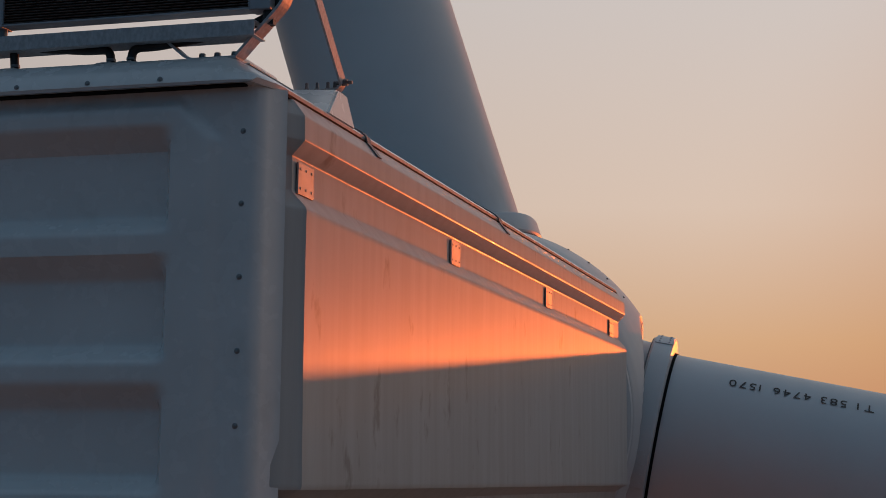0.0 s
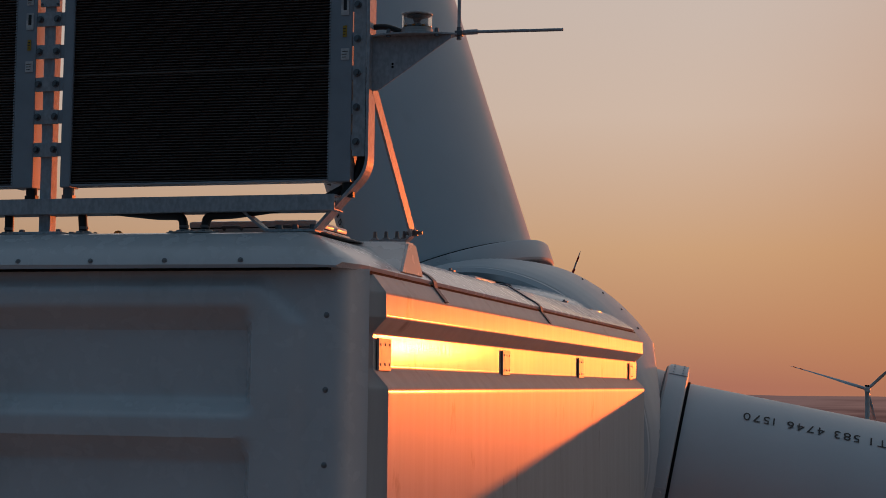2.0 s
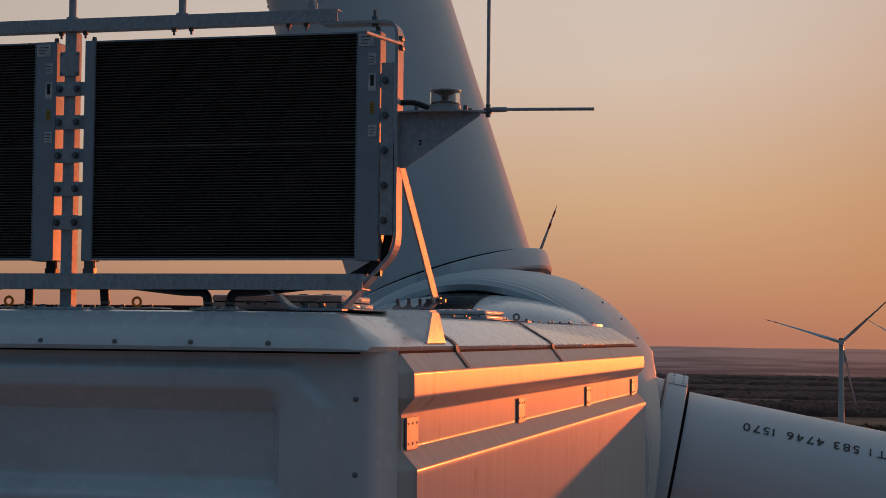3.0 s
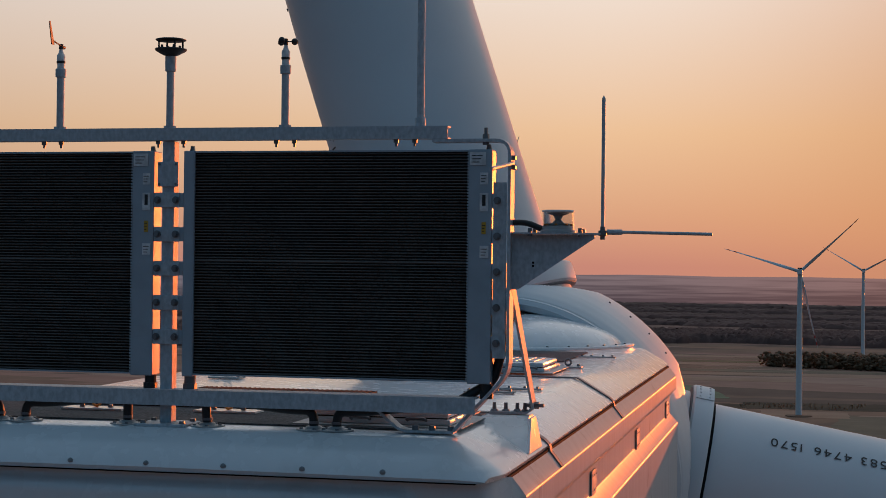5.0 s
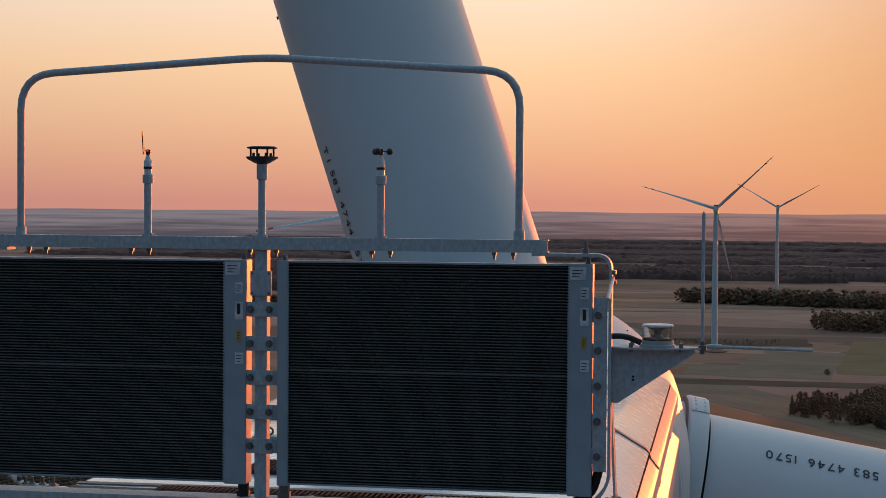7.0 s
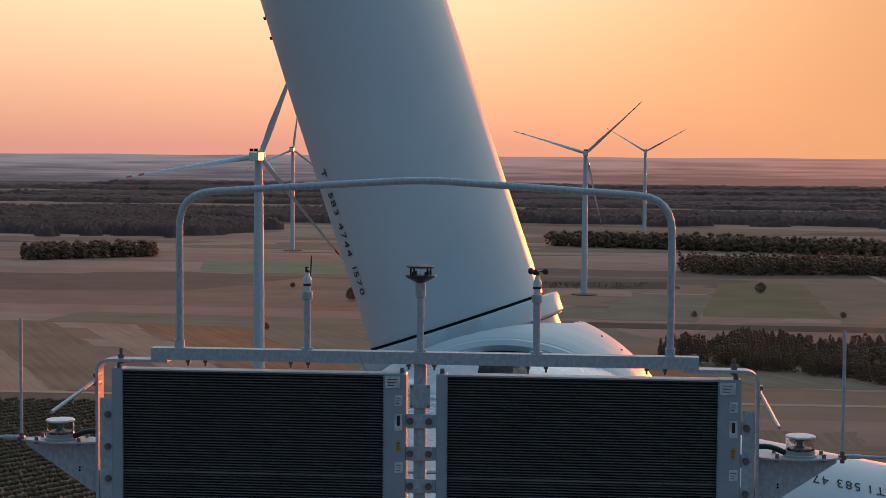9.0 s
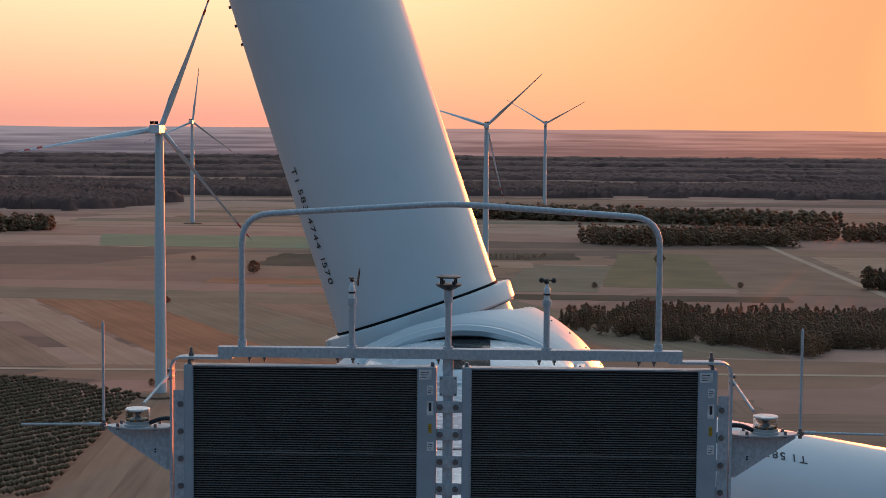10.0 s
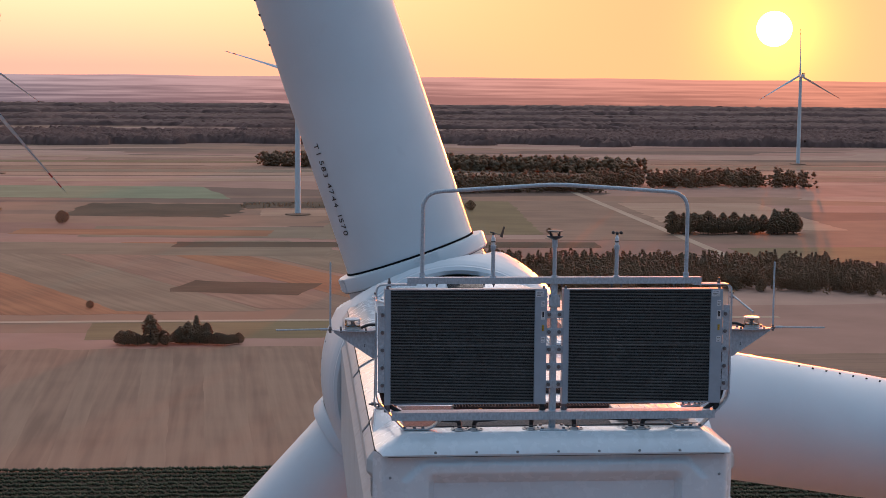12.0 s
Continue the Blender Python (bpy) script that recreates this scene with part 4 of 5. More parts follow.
for i in range(4):
    a = radians(40 + 90 * i)
    part("disc_post", cyl(bmesh.new(), 0.005, 0.005, (0.06 * math.cos(a), 0.06 * math.sin(a), 0.387), (0.06 * math.cos(a), 0.06 * math.sin(a), 0.426), 8), M_INK, g)
    part("transducer", cyl(bmesh.new(), 0.008, 0.006, (0.045 * math.cos(a), 0.045 * math.sin(a), 0.388), (0.045 * math.cos(a), 0.045 * math.sin(a), 0.405), 8), M_INK, g)


def field_material(name, color, color2, rows=0.35, streak=3.0):
    """Worked soil or stubble: streaks along the rows, clods and broad stains."""
    color, color2 = ((c[0] * 0.90, c[1] * 0.79, c[2] * 0.71) for c in (color, color2))
    m = bpy.data.materials.new(name)
    m.use_nodes = True
    n, l = m.node_tree.nodes, m.node_tree.links
    b = n["Principled BSDF"]
    tc = n.new("ShaderNodeTexCoord")
    mp = n.new("ShaderNodeMapping")
    mp.inputs["Scale"].default_value = (0.012, rows, 1)
    l.new(tc.outputs["Object"], mp.inputs["Vector"])
    rows_n = n.new("ShaderNodeTexNoise")
    rows_n.inputs["Scale"].default_value, rows_n.inputs["Detail"].default_value = 1.0, 5
    l.new(mp.outputs["Vector"], rows_n.inputs["Vector"])
    stain = n.new("ShaderNodeTexNoise")
    stain.inputs["Scale"].default_value, stain.inputs["Detail"].default_value = 0.02, 6
    l.new(tc.outputs["Object"], stain.inputs["Vector"])
    add = n.new("ShaderNodeMath")
    add.operation = "ADD"
    l.new(rows_n.outputs["Fac"], add.inputs[0])
    l.new(stain.outputs["Fac"], add.inputs[1])
    mr = n.new("ShaderNodeMapRange")
    mr.inputs["From Min"].default_value, mr.inputs["From Max"].default_value = 0.8, 1.2
    l.new(add.outputs["Value"], mr.inputs["Value"])
    mix = n.new("ShaderNodeMix")
    mix.data_type = "RGBA"
    mix.inputs["A"].default_value, mix.inputs["B"].default_value = (*color, 1), (*color2, 1)
    l.new(mr.outputs["Result"], mix.inputs["Factor"])
    l.new(mix.outputs["Result"], b.inputs["Base Color"])
    b.inputs["Roughness"].default_value = 0.95
    b.inputs["Specular IOR Level"].default_value = 0.1
    return m


def ground_material():
    m = bpy.data.materials.new("farmland")
    m.use_nodes = True
    n, l = m.node_tree.nodes, m.node_tree.links
    b = n["Principled BSDF"]
    tc = n.new("ShaderNodeTexCoord")
    mp = n.new("ShaderNodeMapping")
    mp.inputs["Scale"].default_value = (1 / 330, 1 / 75, 0)
    mp.inputs["Rotation"].default_value = (0, 0, radians(7))
    l.new(tc.outputs["Object"], mp.inputs["Vector"])
    vo = n.new("ShaderNodeTexVoronoi")
    vo.distance, vo.inputs["Scale"].default_value = "CHEBYCHEV", 1.0
    l.new(mp.outputs["Vector"], vo.inputs["Vector"])
    sep = n.new("ShaderNodeSeparateColor")
    l.new(vo.outputs["Color"], sep.inputs["Color"])
    ramp = n.new("ShaderNodeValToRGB")
    e = ramp.color_ramp
    e.interpolation = "CONSTANT"
    cols = ((0.0, (0.32, 0.175, 0.13)), (0.25, (0.25, 0.135, 0.10)), (0.42, (0.36, 0.215, 0.16)), (0.6, (0.23, 0.135, 0.094)), (0.72, (0.27, 0.15, 0.10)), (0.86, (0.165, 0.10, 0.075)))
    for i, (p, c) in enumerate(cols):
        el = e.elements[i] if i < 2 else e.elements.new(p)
        el.position, el.color = p, (*c, 1)
    l.new(sep.outputs["Red"], ramp.inputs["Fac"])
    no = n.new("ShaderNodeTexNoise")
    no.inputs["Scale"].default_value, no.inputs["Detail"].default_value = 0.03, 8
    l.new(tc.outputs["Object"], no.inputs["Vector"])
    mr = n.new("ShaderNodeMapRange")
    mr.inputs["To Min"].default_value, mr.inputs["To Max"].default_value = 0.7, 1.3
    l.new(no.outputs["Fac"], mr.inputs["Value"])
    hsv = n.new("ShaderNodeHueSaturation")
    l.new(mr.outputs["Result"], hsv.inputs["Value"])
    l.new(ramp.outputs["Color"], hsv.inputs["Color"])
    l.new(hsv.outputs["Color"], b.inputs["Base Color"])
    b.inputs["Roughness"].default_value = 0.95
    b.inputs["Specular IOR Level"].default_value = 0.1
    return m


M_GROUND = ground_material()
bm = bmesh.new()
bmesh.ops.create_circle(bm, cap_ends=True, segments=96, radius=4780, matrix=Matrix.Translation((0, 0, GROUND)))
tagged(part("ground", bm, M_GROUND), "flat farmland in brown and green strips", "ground", kind="structure")

M_STUBBLE = field_material("stubble", (0.31, 0.21, 0.16), (0.225, 0.15, 0.115))
M_TAN = field_material("pale_stubble", (0.43, 0.30, 0.225), (0.34, 0.225, 0.17))
M_STRIP = field_material("pale_strip", (0.325, 0.225, 0.172), (0.245, 0.167, 0.128))
M_RUST = field_material("rust_soil", (0.38, 0.19, 0.11), (0.26, 0.13, 0.08))
M_SOIL = field_material("dark_soil", (0.13, 0.095, 0.068), (0.07, 0.055, 0.04), 1.2)
M_PALEGREEN = field_material("young_crop", (0.24, 0.28, 0.19), (0.19, 0.22, 0.15))
M_OLIVE = field_material("olive_meadow", (0.24, 0.19, 0.11), (0.18, 0.14, 0.085))
M_GREYGREEN = field_material("grey_grass", (0.27, 0.22, 0.165), (0.20, 0.16, 0.12))
M_CROP = material("dark_green_crop", (0.055, 0.052, 0.022), 0.95, 0, (0.075, 0.06, 0.03), 0.08, island=0.3)
M_TRACK = field_material("sandy_track", (0.48, 0.38, 0.30), (0.40, 0.31, 0.24))

layer = [0]
edge_rng = np.random.default_rng(11)


def field(x, y, w, d, turn, mat, label, skew=0.0, name="field"):
    """A worked field: a low slab, w along its rows and d across; skew leans its ends."""
    layer[0] += 1
    h = 0.01 + 0.002 * layer[0]
    bm = bmesh.new()
    corners = [(-w / 2 - skew, -d / 2), (w / 2 - skew, -d / 2), (w / 2 + skew, d / 2), (-w / 2 + skew, d / 2)]
    pts, wob = [], min(w, d) * (0.05 if mat is M_SOIL else 0.02)
    for (px, py), (qx, qy) in zip(corners, corners[1:] + corners[:1]):
        n = max(int(math.hypot(qx - px, qy - py) / 9), 1)
        pts += [(px + (qx - px) * i / n + edge_rng.normal() * wob * 0.5, py + (qy - py) * i / n + edge_rng.normal() * wob * 0.5) for i in range(n)]
    count = len(pts)
    a = [bm.verts.new((px, py, -0.3)) for px, py in pts]
    b = [bm.verts.new((px, py, h)) for px, py in pts]
    for i in range(count):
        bm.faces.new((a[i], a[(i + 1) % count], b[(i + 1) % count], b[i]))
    bm.faces.new(b)
    ob = part(name, bm, mat)
    ob.matrix_basis = pose(x, y, GROUND, 0, 0, turn)
    return tagged(ob, label, "field", kind="structure")


field(-60, 502, 190, 320, 92, M_STUBBLE, "harvested brown field")
for i in range(9):
    field(-158 + 22 * i, 502, 186, 7 + 3 * (i * 5 % 4), 93.5, M_STRIP, "slightly paler strip in a harvested field")
field(20, 372, 520, 76, 1, M_SOIL, "dark soil under crop rows", name="crop_field")
field(150, 470, 200, 34, 1, M_GREYGREEN, "grey green grass strip")
field(150, 540, 240, 70, 1, M_STUBBLE, "brown field")
field(-25, 640, 120, 44, 2, M_OLIVE, "olive meadow")
for k, (mat, d, text) in enumerate(((M_TAN, 60, "pale stubble strip"), (M_STUBBLE, 46, "brown stubble strip"), (M_TAN, 26, "pale stubble strip"), (M_RUST, 62, "rust coloured ploughed strip"),
                                    (M_GREYGREEN, 54, "greyish fallow strip"), (M_STUBBLE, 40, "brown stubble strip"), (M_RUST, 34, "rust coloured ploughed strip"), (M_GREYGREEN, 50, "greyish fallow strip"))):
    field(-318 + 50 * k, 790 + 8 * k, 300, d, -62, mat, text, 0.266 * d)
field(-28, 765, 62, 42, -14, M_SOIL, "dark ploughed strip")
field(-150, 940, 330, 60, -6, M_GREYGREEN, "greyish fallow field")
field(50, 955, 250, 30, -1, M_SOIL, "long dark ploughed strip")
field(-40, 1030, 190, 70, -4, M_GREYGREEN, "greyish fallow field")
field(-100, 1030, 160, 36, -5, M_RUST, "reddish stubble strip")
field(-105, 1195, 120, 110, -5, M_SOIL, "dark scrubby plot")
field(-200, 1370, 260, 130, -4, M_PALEGREEN, "pale green young crop", -20)
field(-120, 1520, 240, 50, 2, M_TAN, "pale stubble strip")
field(125, 1145, 82, 260, -2, M_OLIVE, "olive green meadow", 10)
field(45, 1075, 60, 180, -2, M_GREYGREEN, "grey green meadow", 8)
field(200, 1130, 90, 300, 0, M_STUBBLE, "pinkish brown stubble field", 6)
field(300, 1150, 110, 220, 0, M_TAN, "pale stubble field")
field(330, 900, 160, 80, 3, M_OLIVE, "olive meadow")
field(260, 840, 60, 60, 3, M_GREYGREEN, "grey green grass")
field(10, 1240, 110, 60, 4, M_SOIL, "dark rough plot with heaps of earth")
field(0, 1170, 60, 50, 0, M_TAN, "pale gravel yard round a tower foot")
for i, mat in enumerate((M_TAN, M_GREYGREEN, M_STUBBLE, M_TAN, M_OLIVE, M_STUBBLE, M_TAN)):
    field(-60 + 60 * (i % 3), 1600 + 52 * i, 900 - 60 * i, 40, 1.0 - 0.4 * i, mat, "narrow strip field")
for i, mat in enumerate((M_STUBBLE, M_TAN, M_GREYGREEN, M_STUBBLE)):
    field(560, 1540 + 90 * i, 500, 66, -3, mat, "narrow strip field")
field(233, 1130, 490, 6, 91, M_TRACK, "sandy farm track", name="farm_track")
field(-60, 662, 520, 5, 1, M_TRACK, "sandy farm track", name="farm_track")


# ---- trees and woods ----
rng = np.random.default_rng(5)
OCT = np.array(((1, 0, 0), (-1, 0, 0), (0, 1, 0), (0, -1, 0), (0, 0, 1), (0, 0, -1)), float)
OCT_F = np.array(((0, 2, 4), (2, 1, 4), (1, 3, 4), (3, 0, 4), (2, 0, 5), (1, 2, 5), (3, 1, 5), (0, 3, 5)))


def crown(height, width, clumps, conifer):
    """Vertices of many small leaf clumps that together make a crown with gaps."""
    out = []
    for _ in range(clumps):
        t = rng.random()
        if conifer:
            z, r = height * (0.06 + 0.94 * t), width * (1 - t) * 0.9 + 0.05 * width
        else:
            z, r = height * (0.10 + 0.86 * t), width * math.sin(math.pi * (0.15 + 0.80 * t))
        a, k = rng.random() * 6.283, 0.12 + 0.88 * math.sqrt(rng.random())
        s = height * (0.07 + 0.07 * rng.random()) * (2.4 if clumps < 5 else 1.6 if clumps < 14 else 1.0 if clumps < 30 else 0.52 if clumps < 100 else 0.5)
        v = OCT * (s * np.array((1.0, 1.0, 0.5 if clumps < 5 else 0.8))) * (0.7 + 0.6 * rng.random((6, 1)))
        out.append(v + np.array((r * k * math.cos(a), r * k * math.sin(a), z)))
    return out


def clump_object(name, clouds, mat):
    v = np.concatenate(clouds)
    n = len(v) // 6
    f = (OCT_F[None] + 6 * np.arange(n)[:, None, None]).reshape(-1, 3)
    me = bpy.data.meshes.new(name)
    me.from_pydata(v.tolist(), [], f.tolist())
    me.materials.append(mat)
    me.polygons.foreach_set("use_smooth", [True] * len(me.polygons))
    return me


def wood(name, x, y, w, d, turn, count, height, clumps, mat, label, conifer=0.4):
    """A wood of many trees on a turned rectangle with a ragged edge."""
    c, s = math.cos(radians(turn)), math.sin(radians(turn))
    clouds = []
    for _ in range(count):
        u, v = (rng.random() - 0.5) * w, (rng.random() - 0.5) * d
        u += 0.04 * w * math.sin(v * 0.11)
        v += 0.06 * d * math.sin(u * 0.05) + 0.03 * d * math.sin(u * 0.21)
        h = height * (0.65 + 0.5 * rng.random())
        o = np.array((x + u * c - v * s, y + u * s + v * c, GROUND))
        clouds += [q + o for q in crown(h, h * (0.2 + 0.15 * rng.random()), clumps, rng.random() < conifer)]
    ob = new(name, clump_object(name, clouds, mat))
    return tagged(ob, label, "woodland", kind="stuff")


wood("wood", 112, 795, 150, 80, -42, 700, 9.0, 84, M_LEAF, "dense mixed wood of dark green and brown trees")
wood("wood", 200, 795, 150, 100, -12, 850, 9.0, 84, M_LEAF, "dense mixed wood of dark green and brown trees")
wood("wood", 290, 770, 110, 60, -22, 320, 8.5, 84, M_LEAF, "dense mixed wood of dark green and brown trees")
wood("wood", 165, 1402, 165, 80, 2, 560, 13, 14, M_LEAF, "dark wood behind the fields")
wood("wood", 150, 1690, 380, 60, -20, 620, 14, 12, M_LEAF, "long dark wood behind the fields")
wood("wood", 355, 1455, 200, 60, 2, 330, 14, 14, M_LEAF, "dark wood behind the fields")
wood("wood", -455, 1475, 120, 50, 32, 220, 13, 12, M_LEAF, "dark wood behind the fields")
wood("heap_scrub", 0, 1230, 90, 40, 4, 90, 2.2, 6, M_LEAF, "low scrub on heaps of earth")


def canopy(x, y, w, d, turn, height, cell, label, gaps=0.0):
    """A closed far woodland: a lumpy roof of crowns that falls to the ground at a ragged edge and round clearings."""
    nx, ny = int(w / cell), int(d / cell)
    p = rng.random(8) * 6.283
    u, v = np.meshgrid((np.arange(nx + 1) / nx - 0.5) * w, (np.arange(ny + 1) / ny - 0.5) * d, indexing="ij")
    u2, v2 = u + rng.normal(size=u.shape) * cell * 0.3, v + rng.normal(size=u.shape) * cell * 0.3
    wave = sum(np.sin(u / (w * k) + p[i]) * np.cos(v / (d * k) + p[i + 4]) for i, k in enumerate((0.11, 0.055, 0.03, 0.02)))
    bay = np.sin(u / 170 + p[5]) * 0.5 + np.sin(u / 61 + p[6]) * 0.3 + np.sin(u / 23 + p[7]) * 0.2
    edge = np.minimum((d / 2 - np.abs(v)) / d, (w / 2 - np.abs(u)) / w * 3) - 0.16 - 0.05 * wave - 0.13 * bay
    inside = (edge > 0) & (np.abs(v) < d / 2 - 1.5 * cell) & (np.abs(u) < w / 2 - 1.5 * cell) & (wave < 5.0 - 4.5 * gaps)
    z = np.where(inside, height * (0.72 + 0.10 * np.sin(u / 47 + p[0]) * np.cos(v / 31 + p[1]) + 0.10 * np.sin(u / 9 + p[2]) * np.sin(v / 7 + p[3]) + 0.36 * rng.random(u.shape) ** 2), -0.5)
    z = np.where(inside & (edge < 0.05), z * (0.4 + 0.6 * rng.random(u.shape)), z)
    c, s = math.cos(radians(turn)), math.sin(radians(turn))
    co = np.stack((x + u2 * c - v2 * s, y + u2 * s + v2 * c, GROUND + z), -1).reshape(-1, 3)
    idx = np.arange((nx + 1) * (ny + 1)).reshape(nx + 1, ny + 1)
    keep = inside[:-1, :-1] | inside[1:, :-1] | inside[1:, 1:] | inside[:-1, 1:]
    f = np.stack((idx[:-1, :-1], idx[1:, :-1], idx[1:, 1:], idx[:-1, 1:]), -1)[keep]
    me = bpy.data.meshes.new("far_woodland")
    me.from_pydata(co.tolist(), [], f.tolist())
    me.materials.append(M_HAZY_LEAF)
    me.polygons.foreach_set("use_smooth", [True] * len(me.polygons))
    return tagged(new("far_woodland", me), label, "woodland", kind="stuff")


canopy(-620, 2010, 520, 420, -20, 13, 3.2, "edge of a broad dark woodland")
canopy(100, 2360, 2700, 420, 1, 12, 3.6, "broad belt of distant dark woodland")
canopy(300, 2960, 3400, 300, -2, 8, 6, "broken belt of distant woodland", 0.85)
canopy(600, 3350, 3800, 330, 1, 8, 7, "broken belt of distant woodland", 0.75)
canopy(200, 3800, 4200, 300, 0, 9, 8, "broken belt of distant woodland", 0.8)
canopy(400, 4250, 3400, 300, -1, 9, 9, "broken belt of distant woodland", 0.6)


def tree(x, y, h, conifer, label, spread=0.3):
    g = thing("tree", (x, y, GROUND), label, "tree", "field trees")
    bm = bmesh.new()
    cyl(bm, h * 0.03, h * 0.012, (0, 0, 0.2), (0, 0, h * 0.75), 7)
    for i in range(5):
        a, z = i * 2.4, h * (0.25 + 0.09 * i)
        cyl(bm, h * 0.012, h * 0.004, (0, 0, z), (math.cos(a) * h * 0.16, math.sin(a) * h * 0.16, z + h * 0.14), 5)
    part("trunk", bm, M_BARK, g)
    me = clump_object("crown", crown(h, h * spread, 320, conifer), M_LEAF)
    c = new("crown", me)
    c.parent = g


for i in range(30):
    h = 3.2 + 2.8 * rng.random()
    tree(-71 + 1.55 * i + rng.random(), 602 + 7 * rng.random(), h if i < 26 else 3.6 + rng.random(), False, "low dark bush in a small clump between fields", 0.5)
for x, dy, h, con in ((-58, 1, 11.5, 0), (-56, 4, 8, 0), (-47, 2, 7, 0), (-44, 0, 9, 0), (-41, 3, 10.5, 1), (-37, 1, 8.5, 0), (-39, 4, 7, 0)):
    tree(x, 604 + dy, h, con, "dark tree in a small clump between fields", 0.3)
for i in range(40):
    tree(232 + i * 2.15 + rng.random(), 1014 + 16 * rng.random(), 9 + 7 * rng.random() + (2 if i > 33 else 0), i % 9 == 4, "dark tree in a long clump between fields", 0.36)
for x, y, h in ((-158, 1088, 9), (122, 1190, 8), (155, 1020, 4), (-180, 905, 4), (-92, 700, 3.5), (-215, 1180, 4), (64, 1010, 4), (-130, 620, 3)):
    tree(x, y, h, False, "lone round bush in a field", 0.55)

# orchard rows and crop rows
clouds = []
row_dir, across = Vector((0.57, 0.82)), Vector((0.82, -0.57))
for i in range(-10, 34):
    for j in range(260):
        p = Vector((-330, 420)) + across * (6.0 * i) + row_dir * (1.0 * j)
        if p.x < -122 - 0.05 * (p.y - 450) and 428 < p.y < 632 and p.x > -330 and rng.random() < 0.95:
            v = OCT * np.array((1.0, 1.0, 0.9)) * (0.75 + 0.5 * rng.random((6, 1)))
            clouds.append(v + np.array((p.x + rng.normal() * 0.2, p.y + rng.normal() * 0.2, GROUND + 1.3 + 0.3 * rng.random())))
orchard = new("orchard_rows", clump_object("orchard_rows", clouds, M_ORCH))
tagged(orchard, "rows of low dark green orchard bushes", "orchard", kind="stuff")
clouds = []
for i in range(19):
    for k in range(720):
        v = OCT * np.array((0.62, 0.75, 0.5)) * (0.7 + 0.6 * rng.random((6, 1)))
        clouds.append(v + np.array((-215 + 0.6 * k + 0.4 * rng.random(), 338.5 + i * 3.9 + 0.3 * rng.normal(), GROUND + 0.35 + 0.3 * rng.random())))
crop = new("crop_rows", clump_object("crop_rows", clouds, M_CROP))
tagged(crop, "close rows of dark green crop", "crop", kind="stuff")

# ---- far wind turbines ----
FAR = {}


def far_turbine(x, y, lean, label):
    hub_z = 99.0
    g = thing("wind_turbine", (x, y, GROUND), label, "wind turbine", "distant wind turbines")
    if not FAR:
        FAR["shaft"] = part("tower", lathe(bmesh.new(), [(2.3, 0.0), (2.2, 4), (2.0, 50), (1.5, 97.5)], 20), M_BLADE, g, "", True)
        FAR["foot"] = part("foundation", lathe(bmesh.new(), [(9, -0.5), (9, 0.7), (3, 1.2)], 20), M_STUBBLE, g)
        FAR["house"] = part("nacelle_body", boxed(-1.75, 1.75, -9.5, 1.2, hub_z - 1.7, hub_z + 1.4, 0.2), M_SHELL, g)
        bm = bmesh.new()
        box(bm, -1.5, -0.1, -9.3, -9.1, hub_z + 1.65, hub_z + 2.75)
        box(bm, 0.1, 1.5, -9.3, -9.1, hub_z + 1.65, hub_z + 2.75)
        for lx in (-1.4, 0, 1.4):
            box(bm, lx - 0.06, lx + 0.06, -9.28, -9.12, hub_z + 1.3, hub_z + 1.7)
        FAR["cooler"] = part("cooler", bm, M_FIN, g, "pair of black radiators")
        FAR["spinner"] = part("spinner", lathe(bmesh.new(), [(1.8, 1.3), (2.0, 2.0), (1.9, 3.4), (1.2, 4.6), (0.0, 5.0)], 20, "Y", Matrix.Translation((0, 0, hub_z))), M_BLADE, g, "", True)
        b = FAR["blade"] = part("blade", blade_mesh(14), M_BLADE, g, "", True)
        for z0, z1, hx, hy in ((48.3, 50.4, 0.36, 0.075), (43.5, 45.6, 0.48, 0.11)):
            FAR["band%d" % z1] = part("red_band", boxed(-hx, hx, 0.0006 * z0 * z0 - hy, 0.0006 * z0 * z0 + hy, z0, z1), M_RED, b, "red warning band")
        b.matrix_basis = Matrix.Translation((0, 2.3, hub_z)) @ Matrix.Rotation(radians(lean), 4, "Y") @ Matrix.Translation((0, 0, 1.2)) @ Matrix.Rotation(radians(52), 4, "Z")
        mine = [b]
    else:
        for k in ("shaft", "foot", "house", "cooler", "spinner"):
            o = FAR[k].copy()
            scene.collection.objects.link(o)
            o.parent = g
        mine = []
    while len(mine) < 3:
        b = FAR["blade"].copy()
        scene.collection.objects.link(b)
        b.parent = g
        for k in ("band50", "band45"):
            o = FAR[k].copy()
            scene.collection.objects.link(o)
            o.parent = b
        mine.append(b)
        idx = len(mine) - 1
        b.matrix_basis = Matrix.Translation((0, 2.3, hub_z)) @ Matrix.Rotation(radians(lean + 120 * idx), 4, "Y") @ Matrix.Translation((0, 0, 1.2)) @ Matrix.Rotation(radians(52), 4, "Z")
    FAR_DONE.append(g)


FAR_DONE = []
far_turbine(-3.7, 1155, 48, "white wind turbine in the fields, blades at rest")
far_turbine(62, 1925, 62, "white wind turbine beyond the woods")
far_turbine(-122, 598, 22, "white wind turbine standing in brown fields")
far_turbine(-291, 1598, 8, "white wind turbine at the edge of the woods")
far_turbine(553, 1800, 0, "white wind turbine below the low sun")

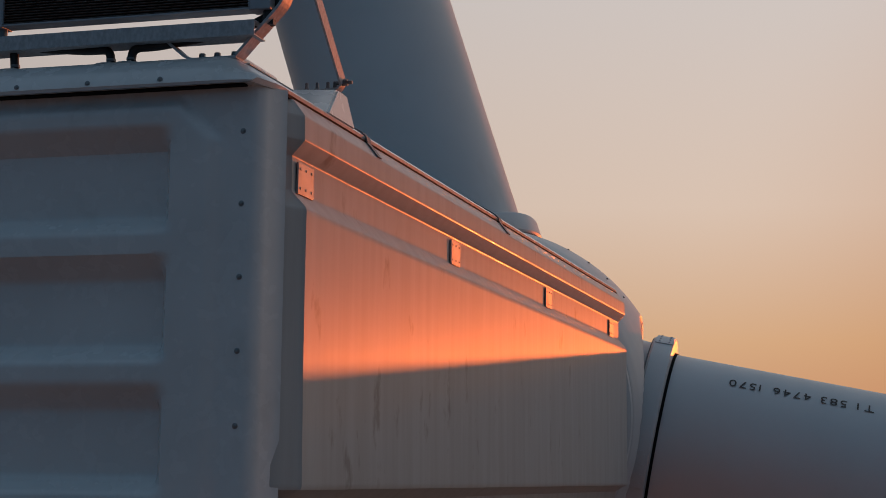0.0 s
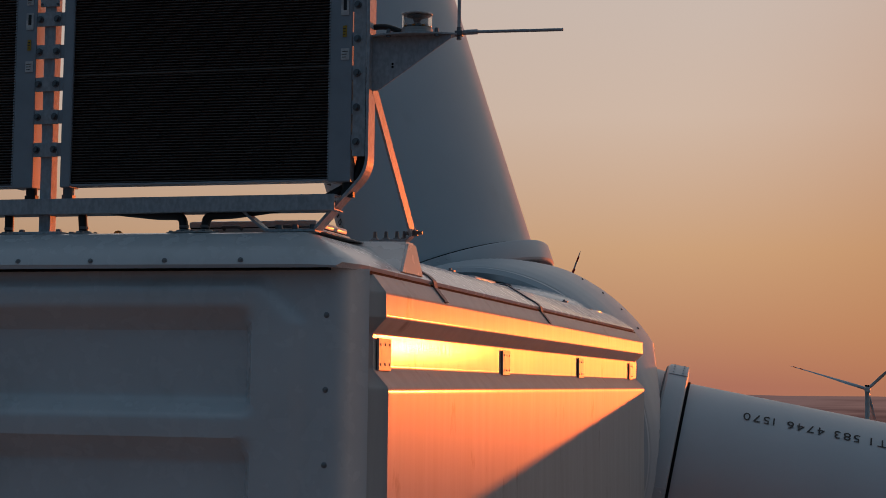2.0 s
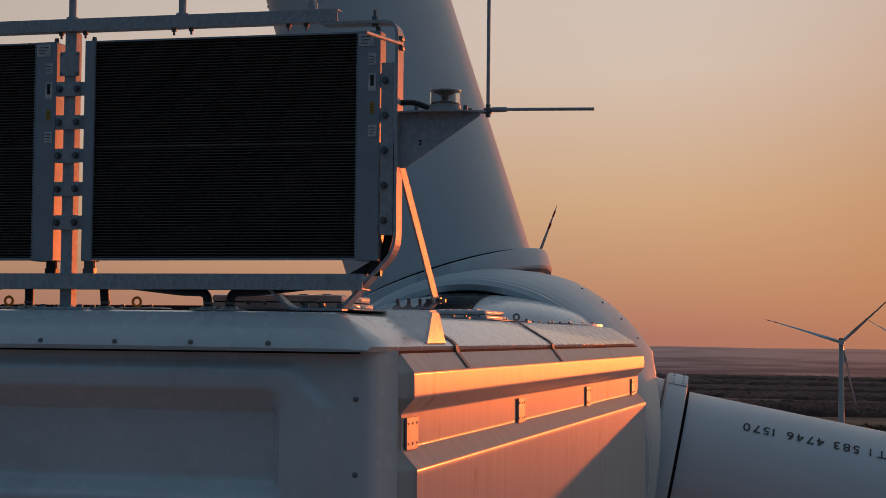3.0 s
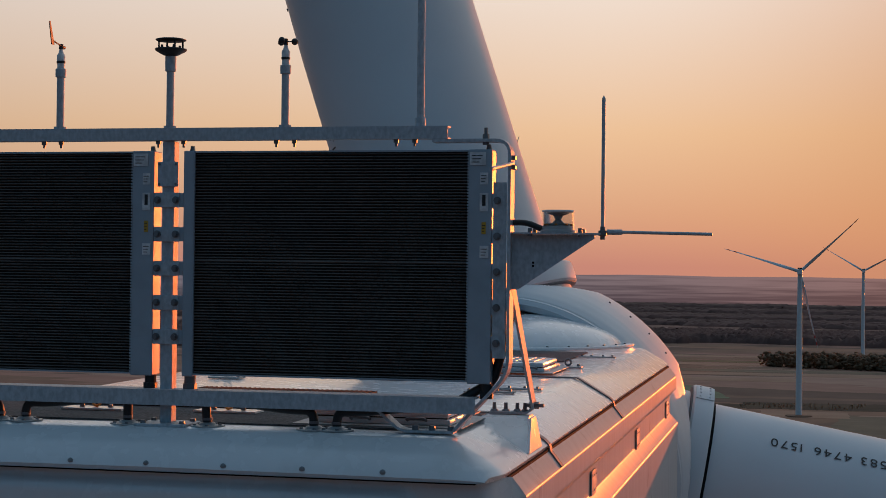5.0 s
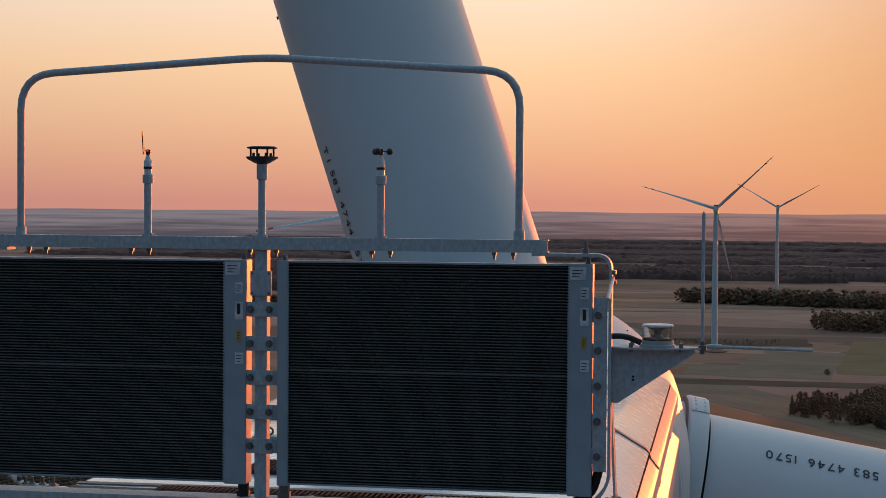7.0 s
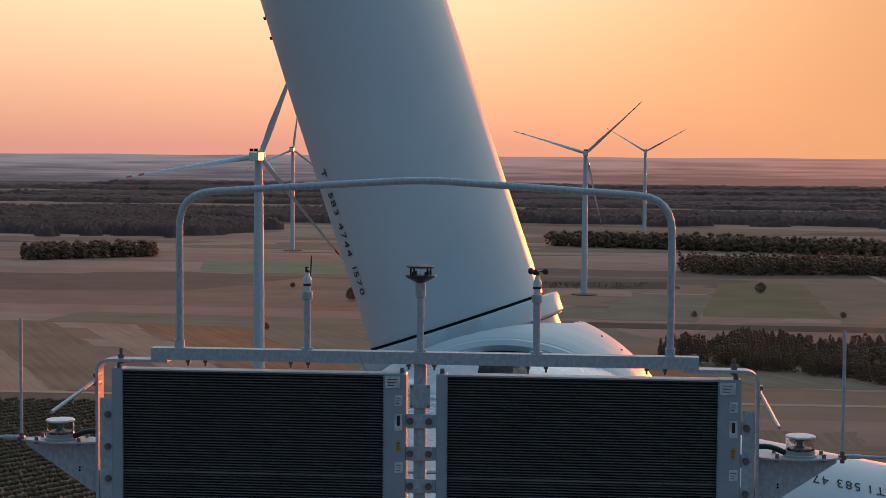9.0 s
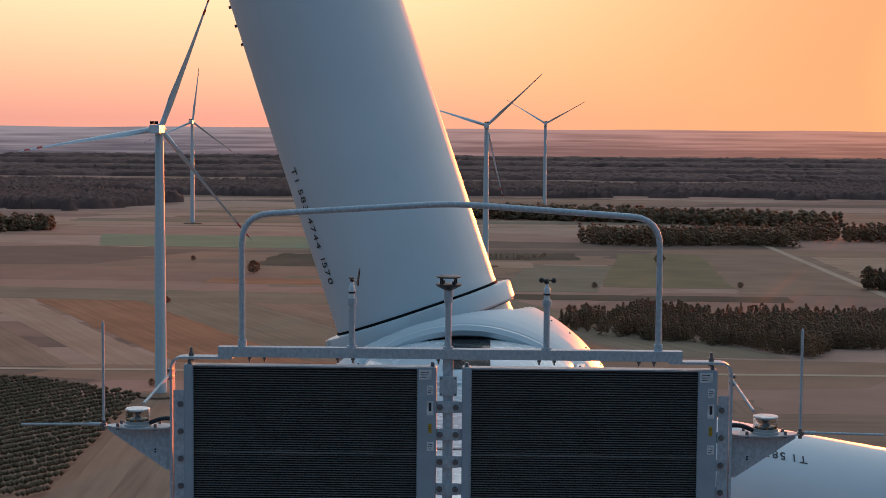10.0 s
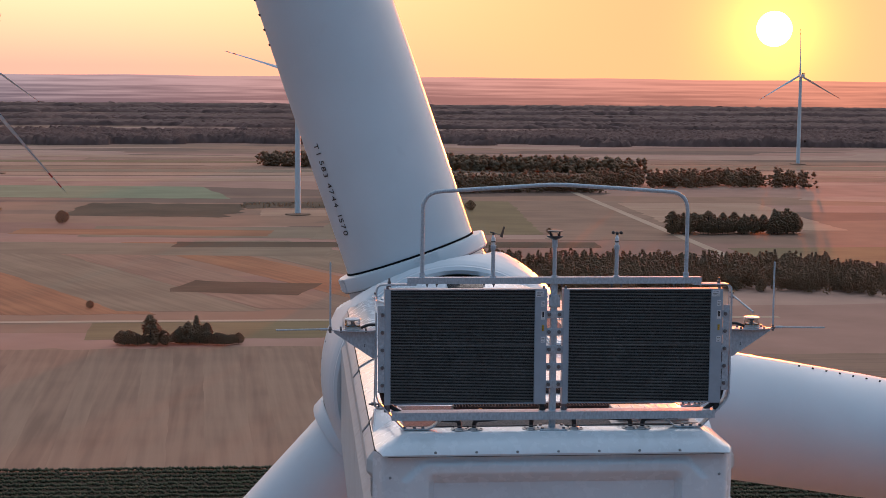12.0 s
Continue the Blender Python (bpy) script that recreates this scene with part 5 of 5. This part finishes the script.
# ---- distance: a glowing ring with the haze put into its colour ----
def backdrop_material():
    m = bpy.data.materials.new("glowing_haze_distance")
    m.use_nodes = True
    n, l = m.node_tree.nodes, m.node_tree.links
    n.remove(n["Principled BSDF"])
    em = n.new("ShaderNodeEmission")
    geo = n.new("ShaderNodeNewGeometry")
    sep = n.new("ShaderNodeSeparateXYZ")
    l.new(geo.outputs["Position"], sep.inputs["Vector"])
    mp = n.new("ShaderNodeMapping")
    mp.inputs["Scale"].default_value = (0.0035, 0.0035, 0.15)
    l.new(geo.outputs["Position"], mp.inputs["Vector"])
    no = n.new("ShaderNodeTexNoise")
    no.inputs["Scale"].default_value, no.inputs["Detail"].default_value = 1.0, 7
    l.new(mp.outputs["Vector"], no.inputs["Vector"])
    # Oranger on the sun's side: the sun's glow in the haze is painted.
    side = n.new("ShaderNodeMapRange")
    side.inputs["From Min"].default_value, side.inputs["From Max"].default_value = -900, 1500
    l.new(sep.outputs["X"], side.inputs["Value"])
    cool, warm = n.new("ShaderNodeMix"), n.new("ShaderNodeMix")
    for mix, a, b in ((cool, (0.066, 0.054, 0.064), (0.160, 0.130, 0.140)), (warm, (0.19, 0.075, 0.052), (0.33, 0.13, 0.085))):
        mix.data_type = "RGBA"
        mix.inputs["A"].default_value, mix.inputs["B"].default_value = (*a, 1), (*b, 1)
    hgt = n.new("ShaderNodeMapRange")
    hgt.inputs["From Min"].default_value, hgt.inputs["From Max"].default_value = -95, -25
    l.new(sep.outputs["Z"], hgt.inputs["Value"])
    bump = n.new("ShaderNodeMath")
    bump.operation = "MULTIPLY_ADD"
    bump.inputs[1].default_value, bump.inputs[2].default_value = 2.8, -1.4
    l.new(no.outputs["Fac"], bump.inputs[0])
    tot = n.new("ShaderNodeMath")
    tot.operation, tot.use_clamp = "ADD", True
    l.new(bump.outputs["Value"], tot.inputs[0])
    l.new(hgt.outputs["Result"], tot.inputs[1])
    for mix in (cool, warm):
        l.new(tot.outputs["Value"], mix.inputs["Factor"])
    both = n.new("ShaderNodeMix")
    both.data_type = "RGBA"
    l.new(side.outputs["Result"], both.inputs["Factor"])
    l.new(cool.outputs["Result"], both.inputs["A"])
    l.new(warm.outputs["Result"], both.inputs["B"])
    l.new(both.outputs["Result"], em.inputs["Color"])
    em.inputs["Strength"].default_value = 1.0
    l.new(em.outputs["Emission"], n["Material Output"].inputs["Surface"])
    return m


bm = bmesh.new()
prev = None
for i in range(241):
    a = 2 * math.pi * i / 240
    top = -23 + 1.2 * math.sin(i * 1.7) + 0.8 * math.sin(i * 0.61)
    p = (4700 * math.cos(a), 4700 * math.sin(a))
    col = [bm.verts.new((*p, z)) for z in (GROUND - 2, GROUND + 30, top)]
    if prev:
        for j in range(2):
            bm.faces.new((prev[j], col[j], col[j + 1], prev[j + 1]))
    prev = col
tagged(part("backdrop", bm, backdrop_material()), "hazy mauve distance under the horizon", "backdrop", kind="structure")
